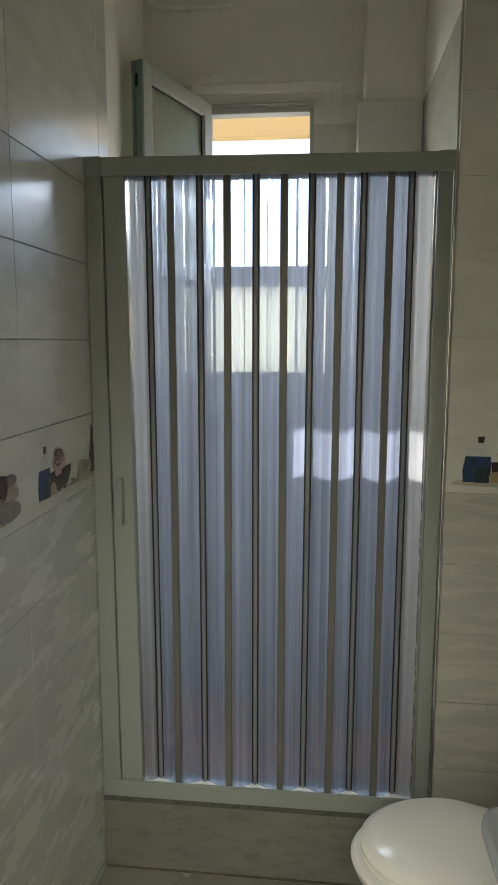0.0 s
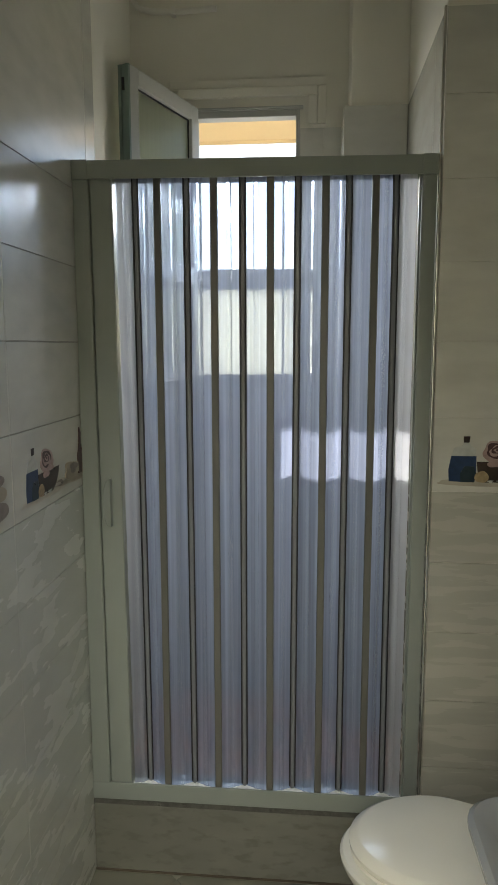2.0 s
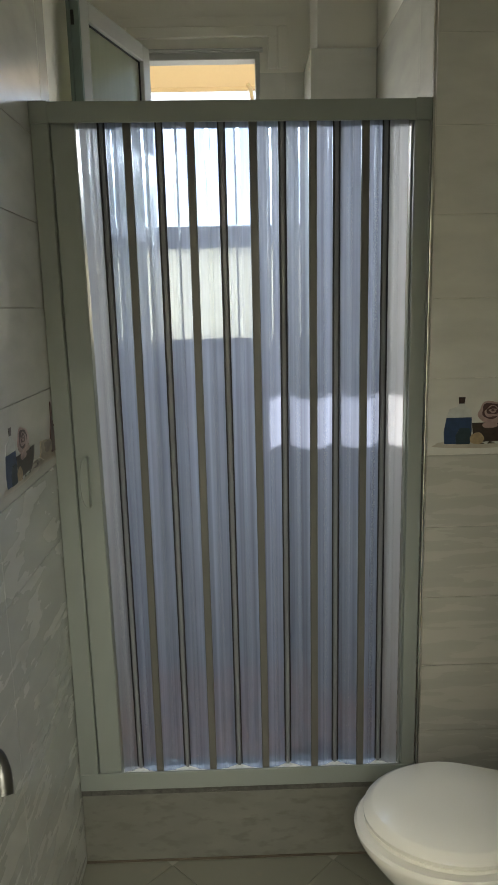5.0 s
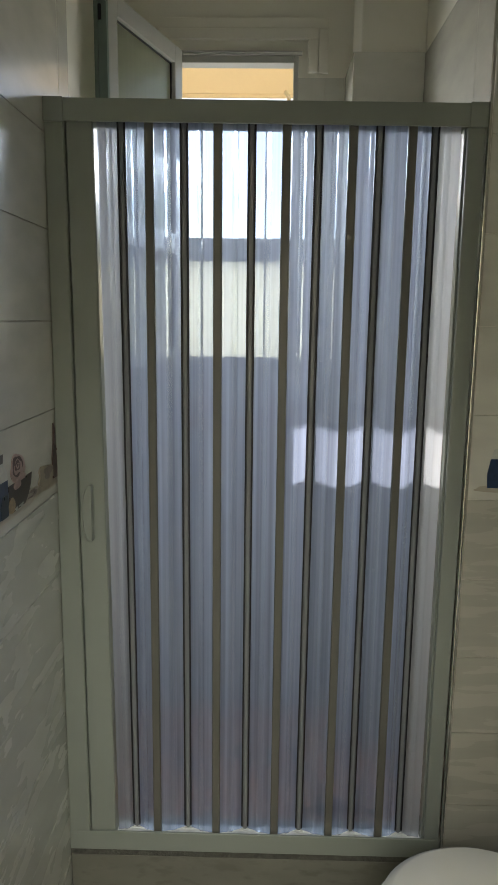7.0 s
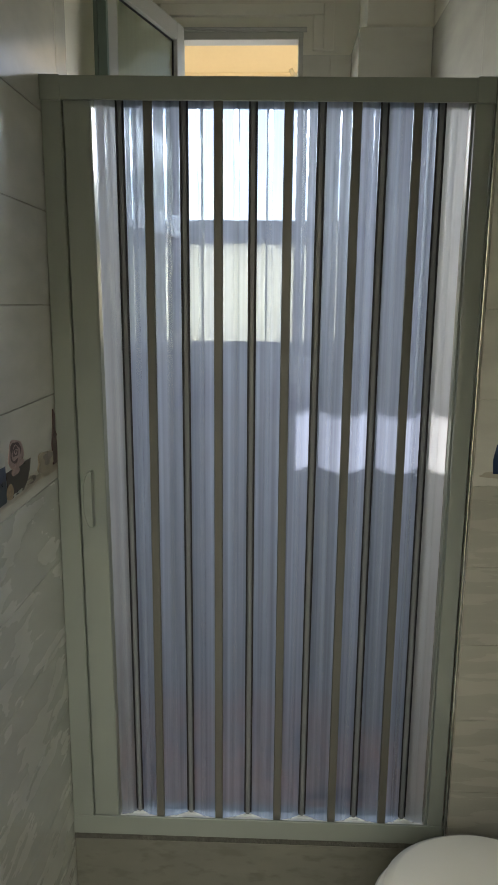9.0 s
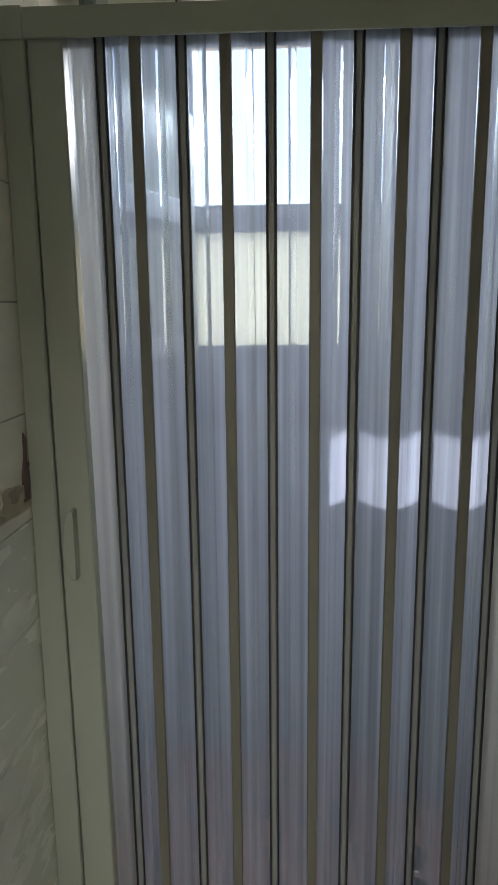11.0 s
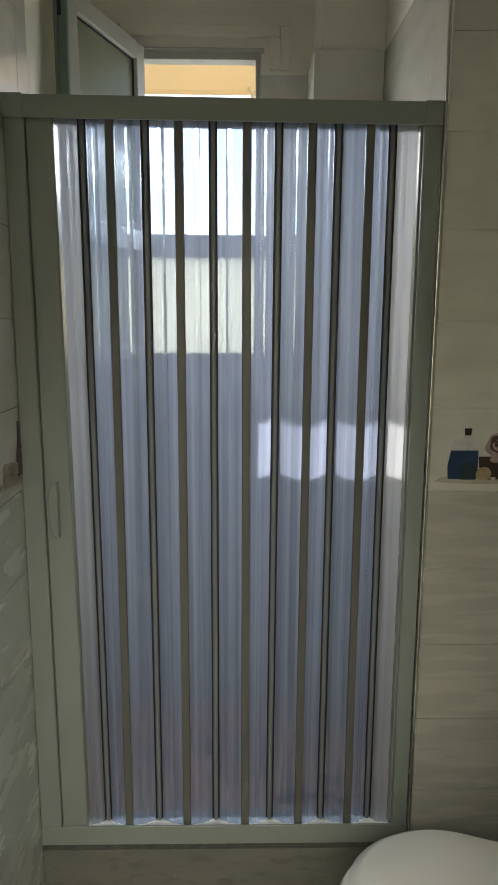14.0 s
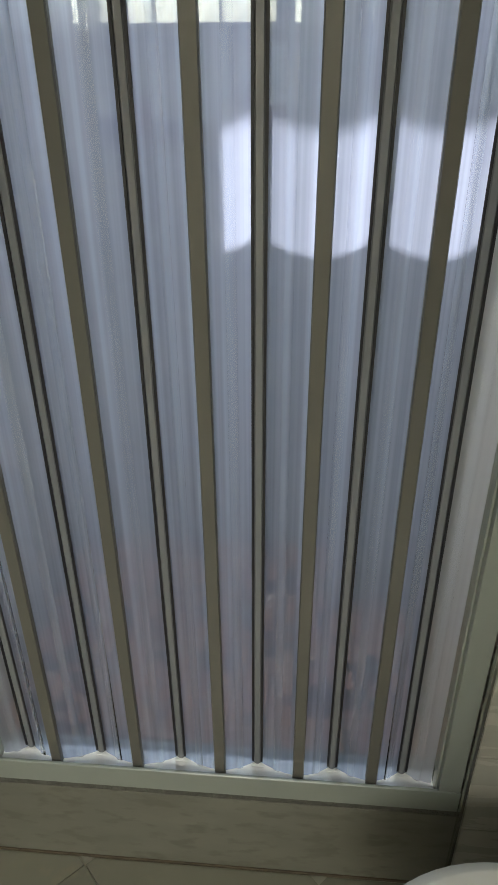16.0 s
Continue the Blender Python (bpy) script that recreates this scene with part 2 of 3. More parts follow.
def box(x0, x1, y0, y1, z0, z1, bevel=0.0, bm=None, segments=2):
    bm2 = bmesh.new()
    bmesh.ops.create_cube(bm2, size=1)
    for v in bm2.verts:
        v.co = (x0 + (v.co.x + 0.5) * (x1 - x0), y0 + (v.co.y + 0.5) * (y1 - y0), z0 + (v.co.z + 0.5) * (z1 - z0))
    if bevel:
        bmesh.ops.bevel(bm2, geom=bm2.edges[:], offset=bevel, segments=segments, profile=0.6, affect="EDGES")
    if bm is None:
        return bm2
    me = bpy.data.meshes.new("tmp")
    bm2.to_mesh(me)
    bm2.free()
    bm.from_mesh(me)
    bpy.data.meshes.remove(me)
    return bm


def prism(points, axis, a, b, bm=None):
    """A closed outline swept straight along an axis: 'x' takes (y, z), 'y' takes (x, z), 'z' takes (x, y)."""
    bm = bm or bmesh.new()
    put = {"x": lambda p, s: (s, p[0], p[1]), "y": lambda p, s: (p[0], s, p[1]), "z": lambda p, s: (p[0], p[1], s)}[axis]
    lo = [bm.verts.new(put(p, a)) for p in points]
    hi = [bm.verts.new(put(p, b)) for p in points]
    n = len(points)
    bm.faces.new(lo)
    bm.faces.new(hi[::-1])
    for i in range(n):
        bm.faces.new((lo[i], hi[i], hi[(i + 1) % n], lo[(i + 1) % n]))
    return bm


def loft(rings, bm=None, cap=True):
    bm = bm or bmesh.new()
    vs = [[bm.verts.new(p) for p in r] for r in rings]
    n = len(rings[0])
    for r0, r1 in zip(vs, vs[1:]):
        for i in range(n):
            bm.faces.new((r0[i], r0[(i + 1) % n], r1[(i + 1) % n], r1[i]))
    if cap:
        bm.faces.new(vs[0][::-1])
        bm.faces.new(vs[-1])
    return bm


def tube(points, radius, sides=12, bm=None):
    """A round bar along points; radius is a number or one for each point."""
    pts = [Vector(p) for p in points]
    rad = [radius] * len(pts) if isinstance(radius, (int, float)) else radius
    rings, up = [], Vector((0.31, 0.27, 0.91)).normalized()
    for i, p in enumerate(pts):
        d = (pts[min(i + 1, len(pts) - 1)] - pts[max(i - 1, 0)]).normalized()
        u = (up - d * up.dot(d)).normalized()
        w = d.cross(u)
        up = u
        rings.append([p + rad[i] * (math.cos(2 * math.pi * k / sides) * u + math.sin(2 * math.pi * k / sides) * w) for k in range(sides)])
    return loft(rings, bm)


def smooth_line(pts, steps=6):
    """A rounded line through corner points."""
    p = [Vector(q) for q in pts]
    p = [2 * p[0] - p[1]] + p + [2 * p[-1] - p[-2]]
    res = []
    for i in range(1, len(p) - 2):
        for s in range(steps):
            t = s / steps
            res.append(0.5 * (2 * p[i] + (p[i + 1] - p[i - 1]) * t + (2 * p[i - 1] - 5 * p[i] + 4 * p[i + 1] - p[i + 2]) * t * t
                              + (3 * p[i] - p[i - 1] - 3 * p[i + 1] + p[i + 2]) * t ** 3))
    return res + [p[-2]]


# ---------------------------------------------------------------- plan of the place
LEFT, BACK, PART_Y, PART_X, RIGHT = -0.587, 2.80, 1.852, 0.3955, 0.83
SOUTH, CEIL, TILE_TOP = 0.225, 3.10, 2.44
WIN = (-0.408, 0.012, 1.449, 2.508)
SHOWER_FLOOR, FLOOR = 0.10, -0.02
COURSES = [FLOOR, 0.188, 0.390, 0.595, 0.800, 1.003, 1.203, 1.407, 1.611, 1.816, 2.025, 2.232, TILE_TOP]

# west wall: doorway behind the camera, tiled along its inner face
RECESS_Y, RECESS_X = 2.08, -0.656
wall_west = part("wall_west", box(-0.85, LEFT - 0.0025, SOUTH, RECESS_Y, FLOOR, CEIL), M_WALL_GROUT)
tagged(wall_west, "tiled bathroom wall of glossy cream tiles", "wall", kind="structure")
# beyond the tiles the plaster runs slightly outwards to the window corner
wall_recess = part("wall_west_plaster", prism([(-0.85, RECESS_Y + 0.0005), (LEFT - 0.0005, RECESS_Y + 0.0005), (RECESS_X, BACK + 0.0024),
                                               (RECESS_X, BACK + 0.10), (-0.85, BACK + 0.10)], "z", FLOOR, CEIL), M_PLASTER)
tagged(wall_recess, "white plastered wall beside the window", "wall", kind="structure")

# north wall with the window opening
wall_north = empty("wall_north")
tagged(wall_north, "outer wall with a window, tiled below, plastered above", "wall", kind="structure")
B0, B1 = BACK + 0.0025, BACK + 0.10
part("wall_left_of_window", box(RECESS_X + 0.0005, WIN[0], B0, B1, FLOOR, CEIL), M_PLASTER, wall_north)
part("wall_right_of_window", box(WIN[1], RIGHT + 0.12, B0, B1, FLOOR, CEIL), M_PLASTER, wall_north)
part("wall_below_window", box(WIN[0], WIN[1], B0, B1, FLOOR, WIN[2]), M_PLASTER, wall_north)
part("wall_above_window", box(WIN[0], WIN[1], B0, B1, WIN[3], CEIL), M_PLASTER, wall_north)

# partition between the shower and the toilet corner, and the boxed column in the shower
partition = part("wall_partition", box(PART_X + 0.0025, RIGHT + 0.12, PART_Y + 0.0025, B0 - 0.001, FLOOR, CEIL), M_PLASTER)
tagged(partition, "partition wall beside the shower, tiled below and plastered above", "wall", kind="structure")
column = part("wall_column", box(0.196, PART_X + 0.002, 2.575, B0 - 0.0005, FLOOR, CEIL, 0.004), M_PLASTER)
tagged(column, "boxed pipe column, plastered above its tiling", "column", kind="structure")

wall_east = part("wall_east", box(RIGHT, RIGHT + 0.12, SOUTH, PART_Y + 0.006, FLOOR, CEIL), M_PLASTER)
tagged(wall_east, "plastered wall behind the cistern and basin", "wall", kind="structure")
wall_south = empty("wall_south")
tagged(wall_south, "plastered wall with the open doorway", "wall", kind="structure")
DOOR0, DOOR1 = -0.49, 0.22
part("wall_beside_doorway", box(-0.85, DOOR0, SOUTH - 0.12, SOUTH - 0.001, FLOOR, CEIL), M_PLASTER, wall_south)
part("wall_beside_doorway", box(DOOR1, RIGHT + 0.12, SOUTH - 0.12, SOUTH - 0.001, FLOOR, CEIL), M_PLASTER, wall_south)
part("wall_over_doorway", box(DOOR0, DOOR1, SOUTH - 0.12, SOUTH - 0.001, 2.06, CEIL), M_PLASTER, wall_south)
ceiling = part("ceiling", box(-0.85, RIGHT + 0.12, SOUTH - 0.12, B1, CEIL + 0.001, CEIL + 0.12), M_PLASTER)
tagged(ceiling, "white plastered ceiling", "ceiling", kind="structure")
floor = part("floor", box(-0.85, RIGHT + 0.12, SOUTH - 0.12, B1, -0.12, FLOOR - 0.006), M_FLOOR_GROUT)
tagged(floor, "beige floor tiles laid diagonally with pale joints", "floor", kind="structure")

# unseen hall beyond the doorway, added to enclose the fill light
hall = empty("hall")
tagged(hall, "plain plastered unseen hall added outside the doorway", "hall", kind="structure")
HY = SOUTH - 0.121
part("hall_floor", box(-1.3, 1.3, -2.35, HY, -0.12, FLOOR - 0.004), M_FLOOR, hall)
part("hall_ceiling", box(-1.3, 1.3, -2.35, HY, 2.7, 2.8), M_PLASTER, hall)
part("hall_wall_far", box(-1.3, 1.3, -2.45, -2.351, -0.12, 2.8), M_PLASTER, hall)
part("hall_wall_side", box(-1.4, -1.301, -2.45, HY, -0.12, 2.8), M_PLASTER, hall)
part("hall_wall_side", box(1.301, 1.4, -2.45, HY, -0.12, 2.8), M_PLASTER, hall)
part("hall_wall_near", box(-1.3, -0.851, HY, HY + 0.1, -0.12, 2.8), M_PLASTER, hall)
part("hall_wall_near", box(RIGHT + 0.121, 1.3, HY, HY + 0.1, -0.12, 2.8), M_PLASTER, hall)

ground = part("ground", box(-400, 400, -400, 400, -0.42, -0.121), M_GROUND)
tagged(ground, "pale open ground outside the house", "ground", kind="structure")

# ---------------------------------------------------------------- shower tray and kerb
kerb = empty("shower_kerb", (0, 1.9, 0))
tagged(kerb, "low tiled kerb under the folding shower door", "kerb", kind="structure")


def under(parent, name, bm, material, label="", smooth=False):
    """Like part(), for a parent that does not stand at the origin."""
    ob = part(name, bm, material, None, label, smooth)
    ob.parent = parent
    ob.matrix_parent_inverse = parent.matrix_world.inverted()
    return ob


under(kerb, "kerb_core", box(LEFT, PART_X, 1.872, 1.97, FLOOR, 0.2235), M_CEMENT)
for x0, x1 in ((LEFT + 0.001, PART_X - 0.001),):
    under(kerb, "tile", box(x0, x1, 1.864, 1.873, FLOOR + 0.003, 0.205, 0.0015), M_TILE_KERB)
bm = bmesh.new()
rng = random.Random(4)
top, bot = [], []
for i in range(161):
    x = LEFT + (PART_X - LEFT) * i / 160
    top.append((x, 0.2235))
    bot.append((x, 0.200 + rng.uniform(-0.003, 0.003) + 0.002 * math.sin(i * 0.37)))
prism(top + bot[::-1], "y", 1.8655, 1.875, bm)
under(kerb, "mortar_bed", bm, M_CEMENT, "rough dirty mortar under the frame, darkened for its shadow line")
under(kerb, "sealant_line", box(LEFT + 0.001, PART_X - 0.001, 1.8605, 1.8638, FLOOR + 0.0005, FLOOR + 0.007, 0.001), M_RUST, "brown stained joint along the floor")
shower_floor = part("shower_floor", box(LEFT, PART_X, 1.971, BACK, 0.0, SHOWER_FLOOR - 0.004), M_GROUT)
tagged(shower_floor, "shower floor of small brown mosaic stones", "floor", kind="structure")
bm = bmesh.new()
P = 0.029
for i in range(int((PART_X - LEFT) / P)):
    for j in range(int((BACK - 1.972) / P)):
        x, y = LEFT + 0.006 + i * P, 1.973 + j * P
        z = SHOWER_FLOOR
        lo = [bm.verts.new((x + a, y + b, z - 0.004)) for a, b in ((0, 0), (P - 0.003, 0), (P - 0.003, P - 0.003), (0, P - 0.003))]
        hi = [bm.verts.new((x + a, y + b, z)) for a, b in ((0.001, 0.001), (P - 0.004, 0.001), (P - 0.004, P - 0.004), (0.001, P - 0.004))]
        bm.faces.new(hi)
        for k in range(4):
            bm.faces.new((lo[k], lo[(k + 1) % 4], hi[(k + 1) % 4], hi[k]))
mosaic = part("mosaic", bm, M_MOSAIC, shower_floor)
tagged(mosaic, "small brown and dark mosaic stones", kind="stuff")

# ---------------------------------------------------------------- folding shower door
door = empty("folding_shower_door", (-0.09, 1.89, 0.235))
tagged(door, "white folding shower door with milky clear plastic slats, closed", "shower door")
F0, F1 = 1.860, 1.925
FZ0, FZ1 = 0.224, 2.0925


def settled(bm):
    """The head rail hangs a few millimetres lower at the partition."""
    for v in bm.verts:
        v.co.z -= 0.0075 * (v.co.x + 0.10)
    return bm


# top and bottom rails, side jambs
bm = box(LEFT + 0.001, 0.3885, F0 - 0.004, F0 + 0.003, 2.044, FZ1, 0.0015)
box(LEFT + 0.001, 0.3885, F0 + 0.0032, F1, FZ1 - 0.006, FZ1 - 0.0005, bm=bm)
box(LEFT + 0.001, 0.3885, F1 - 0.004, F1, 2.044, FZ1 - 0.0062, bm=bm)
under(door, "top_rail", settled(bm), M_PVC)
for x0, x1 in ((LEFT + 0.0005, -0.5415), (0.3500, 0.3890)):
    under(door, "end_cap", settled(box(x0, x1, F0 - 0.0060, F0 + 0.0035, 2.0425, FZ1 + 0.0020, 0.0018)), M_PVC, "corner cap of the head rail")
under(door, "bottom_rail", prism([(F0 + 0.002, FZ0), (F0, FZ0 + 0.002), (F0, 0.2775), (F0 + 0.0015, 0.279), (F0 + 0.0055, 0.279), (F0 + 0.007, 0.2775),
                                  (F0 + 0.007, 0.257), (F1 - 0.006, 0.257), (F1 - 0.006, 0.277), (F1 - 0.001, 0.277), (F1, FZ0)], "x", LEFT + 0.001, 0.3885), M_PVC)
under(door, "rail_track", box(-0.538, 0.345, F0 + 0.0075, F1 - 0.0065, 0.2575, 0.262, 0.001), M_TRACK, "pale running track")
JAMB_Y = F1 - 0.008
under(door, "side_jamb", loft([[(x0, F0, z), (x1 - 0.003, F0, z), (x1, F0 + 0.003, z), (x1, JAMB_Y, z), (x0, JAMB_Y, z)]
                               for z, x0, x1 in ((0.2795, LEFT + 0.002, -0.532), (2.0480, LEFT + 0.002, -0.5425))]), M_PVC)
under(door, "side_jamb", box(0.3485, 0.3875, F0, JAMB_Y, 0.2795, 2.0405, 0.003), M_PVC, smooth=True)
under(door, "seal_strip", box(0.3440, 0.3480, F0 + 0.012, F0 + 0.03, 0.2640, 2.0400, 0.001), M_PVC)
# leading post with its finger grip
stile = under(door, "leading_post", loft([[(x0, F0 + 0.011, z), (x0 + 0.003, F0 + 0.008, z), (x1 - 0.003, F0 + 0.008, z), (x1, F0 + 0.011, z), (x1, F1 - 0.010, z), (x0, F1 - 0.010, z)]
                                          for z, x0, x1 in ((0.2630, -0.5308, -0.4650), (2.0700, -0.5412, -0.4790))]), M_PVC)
bm = bmesh.new()
outer = []
for i in range(17):
    a = math.pi * i / 16
    z = 1.153 - 0.07 * math.cos(a)
    outer.append((-0.503 - 0.0215 * math.sin(a) ** 0.8, z))
prism(outer, "y", F0 - 0.012, F0 + 0.0085, bm)
rim = smooth_line([(x, F0 - 0.0115, z) for x, z in outer[::2]], 4)
grip = part("finger_grip", bm, M_PVC, None, "half-moon finger grip", True)
grip.parent = stile
grip.matrix_parent_inverse = stile.matrix_world.inverted()
sub_rim = part("grip_rim", tube(rim, 0.0022, 8), M_PVC, None, "", True)
sub_rim.parent = stile
sub_rim.matrix_parent_inverse = stile.matrix_world.inverted()
bm = box(-0.5035, -0.5005, F0 - 0.018, F0 + 0.0085, 1.085, 1.221, 0.001)
lip = part("grip_lip", bm, M_PVC, None, "", True)
lip.parent = stile
lip.matrix_parent_inverse = stile.matrix_world.inverted()

# hinge places along the rail at the head and at the foot
HA = [(-0.4230, -0.4150), (-0.2800, -0.2765), (-0.1250, -0.1230), (0.0265, 0.0220), (0.1635, 0.1610), (0.2875, 0.2890)]
HB = [(-0.3560, -0.3550), (-0.2010, -0.1995), (-0.0470, -0.0450), (0.1010, 0.0985), (0.2320, 0.2310)]
YA, YB = 1.907, 1.880
ZT, ZB = 2.0700, 0.2660


def upright(profile, top_x, foot_x, z0, z1):
    """A straight bar whose head and foot stand at slightly different places; profile is (offset, y)."""
    def at(z):
        k = (z - ZB) / (ZT - ZB)
        return foot_x + (top_x - foot_x) * k
    return loft([[(at(z) + dx, y, z) for dx, y in profile] for z in (z0, z1)])


def sub(name, bm, material, parent, label="", smooth=False):
    ob = part(name, bm, material, None, label, smooth)
    ob.parent = parent
    ob.matrix_parent_inverse = parent.matrix_world.inverted()
    return ob


knots = [((-0.479, -0.465), 1.884)]
for i in range(6):
    knots.append((HA[i], YA))
    knots.append((HB[i], YB) if i < 5 else ((0.344, 0.344), 1.884))
for ((xt0, xb0), y0), ((xt1, xb1), y1) in zip(knots, knots[1:]):
    rows, rib_rows = [], []
    for z, x0, x1 in ((ZB, xb0, xb1), (ZT - 0.0005, xt0, xt1)):
        d = Vector((x1 - x0, y1 - y0))
        n = Vector((-d.y, d.x)).normalized()
        u = d.normalized()
        line = []
        for i in range(15):
            q = 0.004 / d.length + (1 - 0.008 / d.length) * i / 14
            sag = 0.0045 * math.sin(math.pi * q)
            line.append((x0 + d.x * q - n.x * sag, y0 + d.y * q - n.y * sag, z))
        rows.append(line)
        c = (x0 + d.x * 0.5 - n.x * 0.0049, y0 + d.y * 0.5 - n.y * 0.0049)
        arc = [(q / 6, 0.0003 + 0.0020 * (1 - (q / 6) ** 2)) for q in range(-6, 7)] + [(1.0, 0.0), (-1.0, 0.0)]
        rib_rows.append([(c[0] + u.x * 0.0072 * w - n.x * h, c[1] + u.y * 0.0072 * w - n.y * h, z) for w, h in arc])
    bm = bmesh.new()
    lo = [bm.verts.new(p) for p in rows[0]]
    hi = [bm.verts.new(p) for p in rows[1]]
    for i in range(14):
        bm.faces.new((lo[i], lo[i + 1], hi[i + 1], hi[i]))
    end = xt0 < -0.45 or xt1 > 0.34
    slat = under(door, "slat", bm, (M_PANEL_SIDE if xt0 < -0.45 else M_PANEL_END) if end else M_PANEL, "milky white plastic slat" if end else "milky clear bluish plastic slat", True)
    if sum(p.normal.y for p in slat.data.polygons) > 0:
        slat.data.flip_normals()
    # moulded rib that bends the light from the window
    rib = sub("rib", loft(rib_rows), M_RIB, slat, "", True)
    rib.visible_shadow = False

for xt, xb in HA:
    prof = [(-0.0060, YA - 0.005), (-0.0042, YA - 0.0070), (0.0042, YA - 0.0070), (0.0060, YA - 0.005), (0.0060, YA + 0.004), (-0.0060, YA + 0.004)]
    hinge = under(door, "edged_hinge", upright(prof, xt, xb, 0.2700, ZT), M_PVC_HINGE_A, "hinge strip greyed as backlit, with black edges")
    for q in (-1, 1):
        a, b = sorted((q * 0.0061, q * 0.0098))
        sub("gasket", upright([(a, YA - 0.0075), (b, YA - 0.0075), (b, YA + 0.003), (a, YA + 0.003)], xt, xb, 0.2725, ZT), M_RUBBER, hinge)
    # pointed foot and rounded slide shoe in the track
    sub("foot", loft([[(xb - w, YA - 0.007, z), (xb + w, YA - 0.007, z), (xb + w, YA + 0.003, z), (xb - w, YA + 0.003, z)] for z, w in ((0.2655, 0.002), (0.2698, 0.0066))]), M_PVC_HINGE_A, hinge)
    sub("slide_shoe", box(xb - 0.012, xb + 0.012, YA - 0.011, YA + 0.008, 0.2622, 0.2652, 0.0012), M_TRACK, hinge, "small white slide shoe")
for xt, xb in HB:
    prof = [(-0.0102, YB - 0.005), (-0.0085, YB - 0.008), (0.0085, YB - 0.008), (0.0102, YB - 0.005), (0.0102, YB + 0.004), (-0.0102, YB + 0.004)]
    under(door, "plain_hinge", upright(prof, xt, xb, 0.2650, ZT), M_PVC_HINGE, "plain hinge strip greyed as backlit")

edge_strip = part("trim_edge_strip", box(0.3890, 0.3950, 1.8455, 1.8585, FLOOR, TILE_TOP, 0.0015), M_CHROME)
tagged(edge_strip, "slim steel tile edging beside the shower door", "edge trim", kind="structure")

# ---------------------------------------------------------------- window
window = empty("window_1", ((WIN[0] + WIN[1]) / 2, BACK, WIN[2]))
tagged(window, "white aluminium window with an open frosted casement", "window", kind="structure")
wx0, wx1, wz0, wz1 = WIN
WY0, WY1 = BACK - 0.006, BACK + 0.05
FW = 0.016
under(window, "window_frame", box(wx0, wx0 + FW, WY0, WY1, wz0, wz1, 0.003), M_ALU)
under(window, "window_frame", box(wx1 - FW, wx1, WY0, WY1, wz0, wz1, 0.003), M_ALU)
under(window, "window_frame", box(wx0 + FW, wx1 - FW, WY0, WY1, wz1 - 0.024, wz1, 0.003), M_ALU)
under(window, "window_frame", box(wx0 + FW, wx1 - FW, WY0, WY1, wz0, wz0 + 0.035, 0.003), M_ALU)
under(window, "transom", box(wx0 + FW, wx1 - FW, WY0, WY1, 1.827, 1.907, 0.004), M_ALU, "grey transom bar")
for z0, z1, out_ in ((wz1 + 0.0005, wz1 + 0.006, 0.010), (wz1 + 0.0065, wz1 + 0.013, 0.013)):
    under(window, "head_groove", box(wx0 - 0.012, wx1 + 0.012, BACK - out_, BACK + 0.0024, z0, z1, 0.002), M_ALU)
pane = under(window, "pane", box(wx0 + FW, wx1 - FW, BACK + 0.018, BACK + 0.022, wz0 + 0.035, 1.827), M_PANE_LOW, "fixed cream frosted pane")

# open casement, hinged at the side of the frame
hx, hy, L = wx0 + 0.004, BACK - 0.012, 0.485
ang = math.atan2(2.335 - hy, -0.556 - hx)
sash = empty("casement")
sash.matrix_world = Matrix.Translation((hx, hy, 0)) @ Matrix.Rotation(ang, 4, "Z")
sash.parent = window
sash.matrix_parent_inverse = window.matrix_world.inverted()
bpy.context.view_layer.update()
sash["label"] = "open casement with frosted glass"
T = 0.021
SZ0, SZ1 = 1.462, 2.518


def on_sash(name, bm, material, label=""):
    ob = part(name, bm, material, sash, label)
    return ob


on_sash("sash_bar", box(0.0, 0.055, -T, T, SZ0, SZ1, 0.004), M_ALU)
on_sash("sash_bar", box(L - 0.055, L - 0.004, -T, T, SZ0, SZ1, 0.004), M_ALU)
on_sash("sash_bar", box(0.055, L - 0.055, -T, T, SZ1 - 0.055, SZ1, 0.004), M_ALU)
on_sash("sash_bar", box(0.055, L - 0.055, -T, T, SZ0, SZ0 + 0.055, 0.004), M_ALU)
on_sash("sash_bar", box(0.055, L - 0.055, -T, T, 1.84, 1.91, 0.004), M_ALU)
bm = box(L - 0.0035, L + 0.004, -T, -0.010, SZ0 + 0.002, SZ1 - 0.002)
box(L - 0.0035, L + 0.002, -0.008, 0.004, SZ0 + 0.002, SZ1 - 0.002, bm=bm)
box(L - 0.0035, L + 0.006, 0.006, T, SZ0 + 0.002, SZ1 - 0.002, bm=bm)
on_sash("edge_profile", bm, M_ALU_EDGE, "grooved grey-green edge profile")
on_sash("latch", box(L + 0.002, L + 0.007, -0.006, 0.003, 2.435, 2.475, 0.001), M_RUBBER, "black latch slot")
on_sash("frosted_pane", box(0.055, L - 0.055, -0.003, 0.003, SZ0 + 0.055, SZ1 - 0.055), M_FROST, "frosted rippled glass")
for s in (-1, 1):
    bm = bmesh.new()
    a, b = sorted((s * 0.0032, s * 0.0075))
    box(0.0555, 0.060, a, b, SZ0 + 0.056, SZ1 - 0.056, bm=bm)
    box(L - 0.060, L - 0.0555, a, b, SZ0 + 0.056, SZ1 - 0.056, bm=bm)
    box(0.060, L - 0.060, a, b, SZ1 - 0.060, SZ1 - 0.0555, bm=bm)
    on_sash("glazing_seal", bm, M_RUBBER, "black rubber seal")

# plaster moulding round the window
moulding = empty("trim_window_moulding", (-0.18, BACK, 2.5))
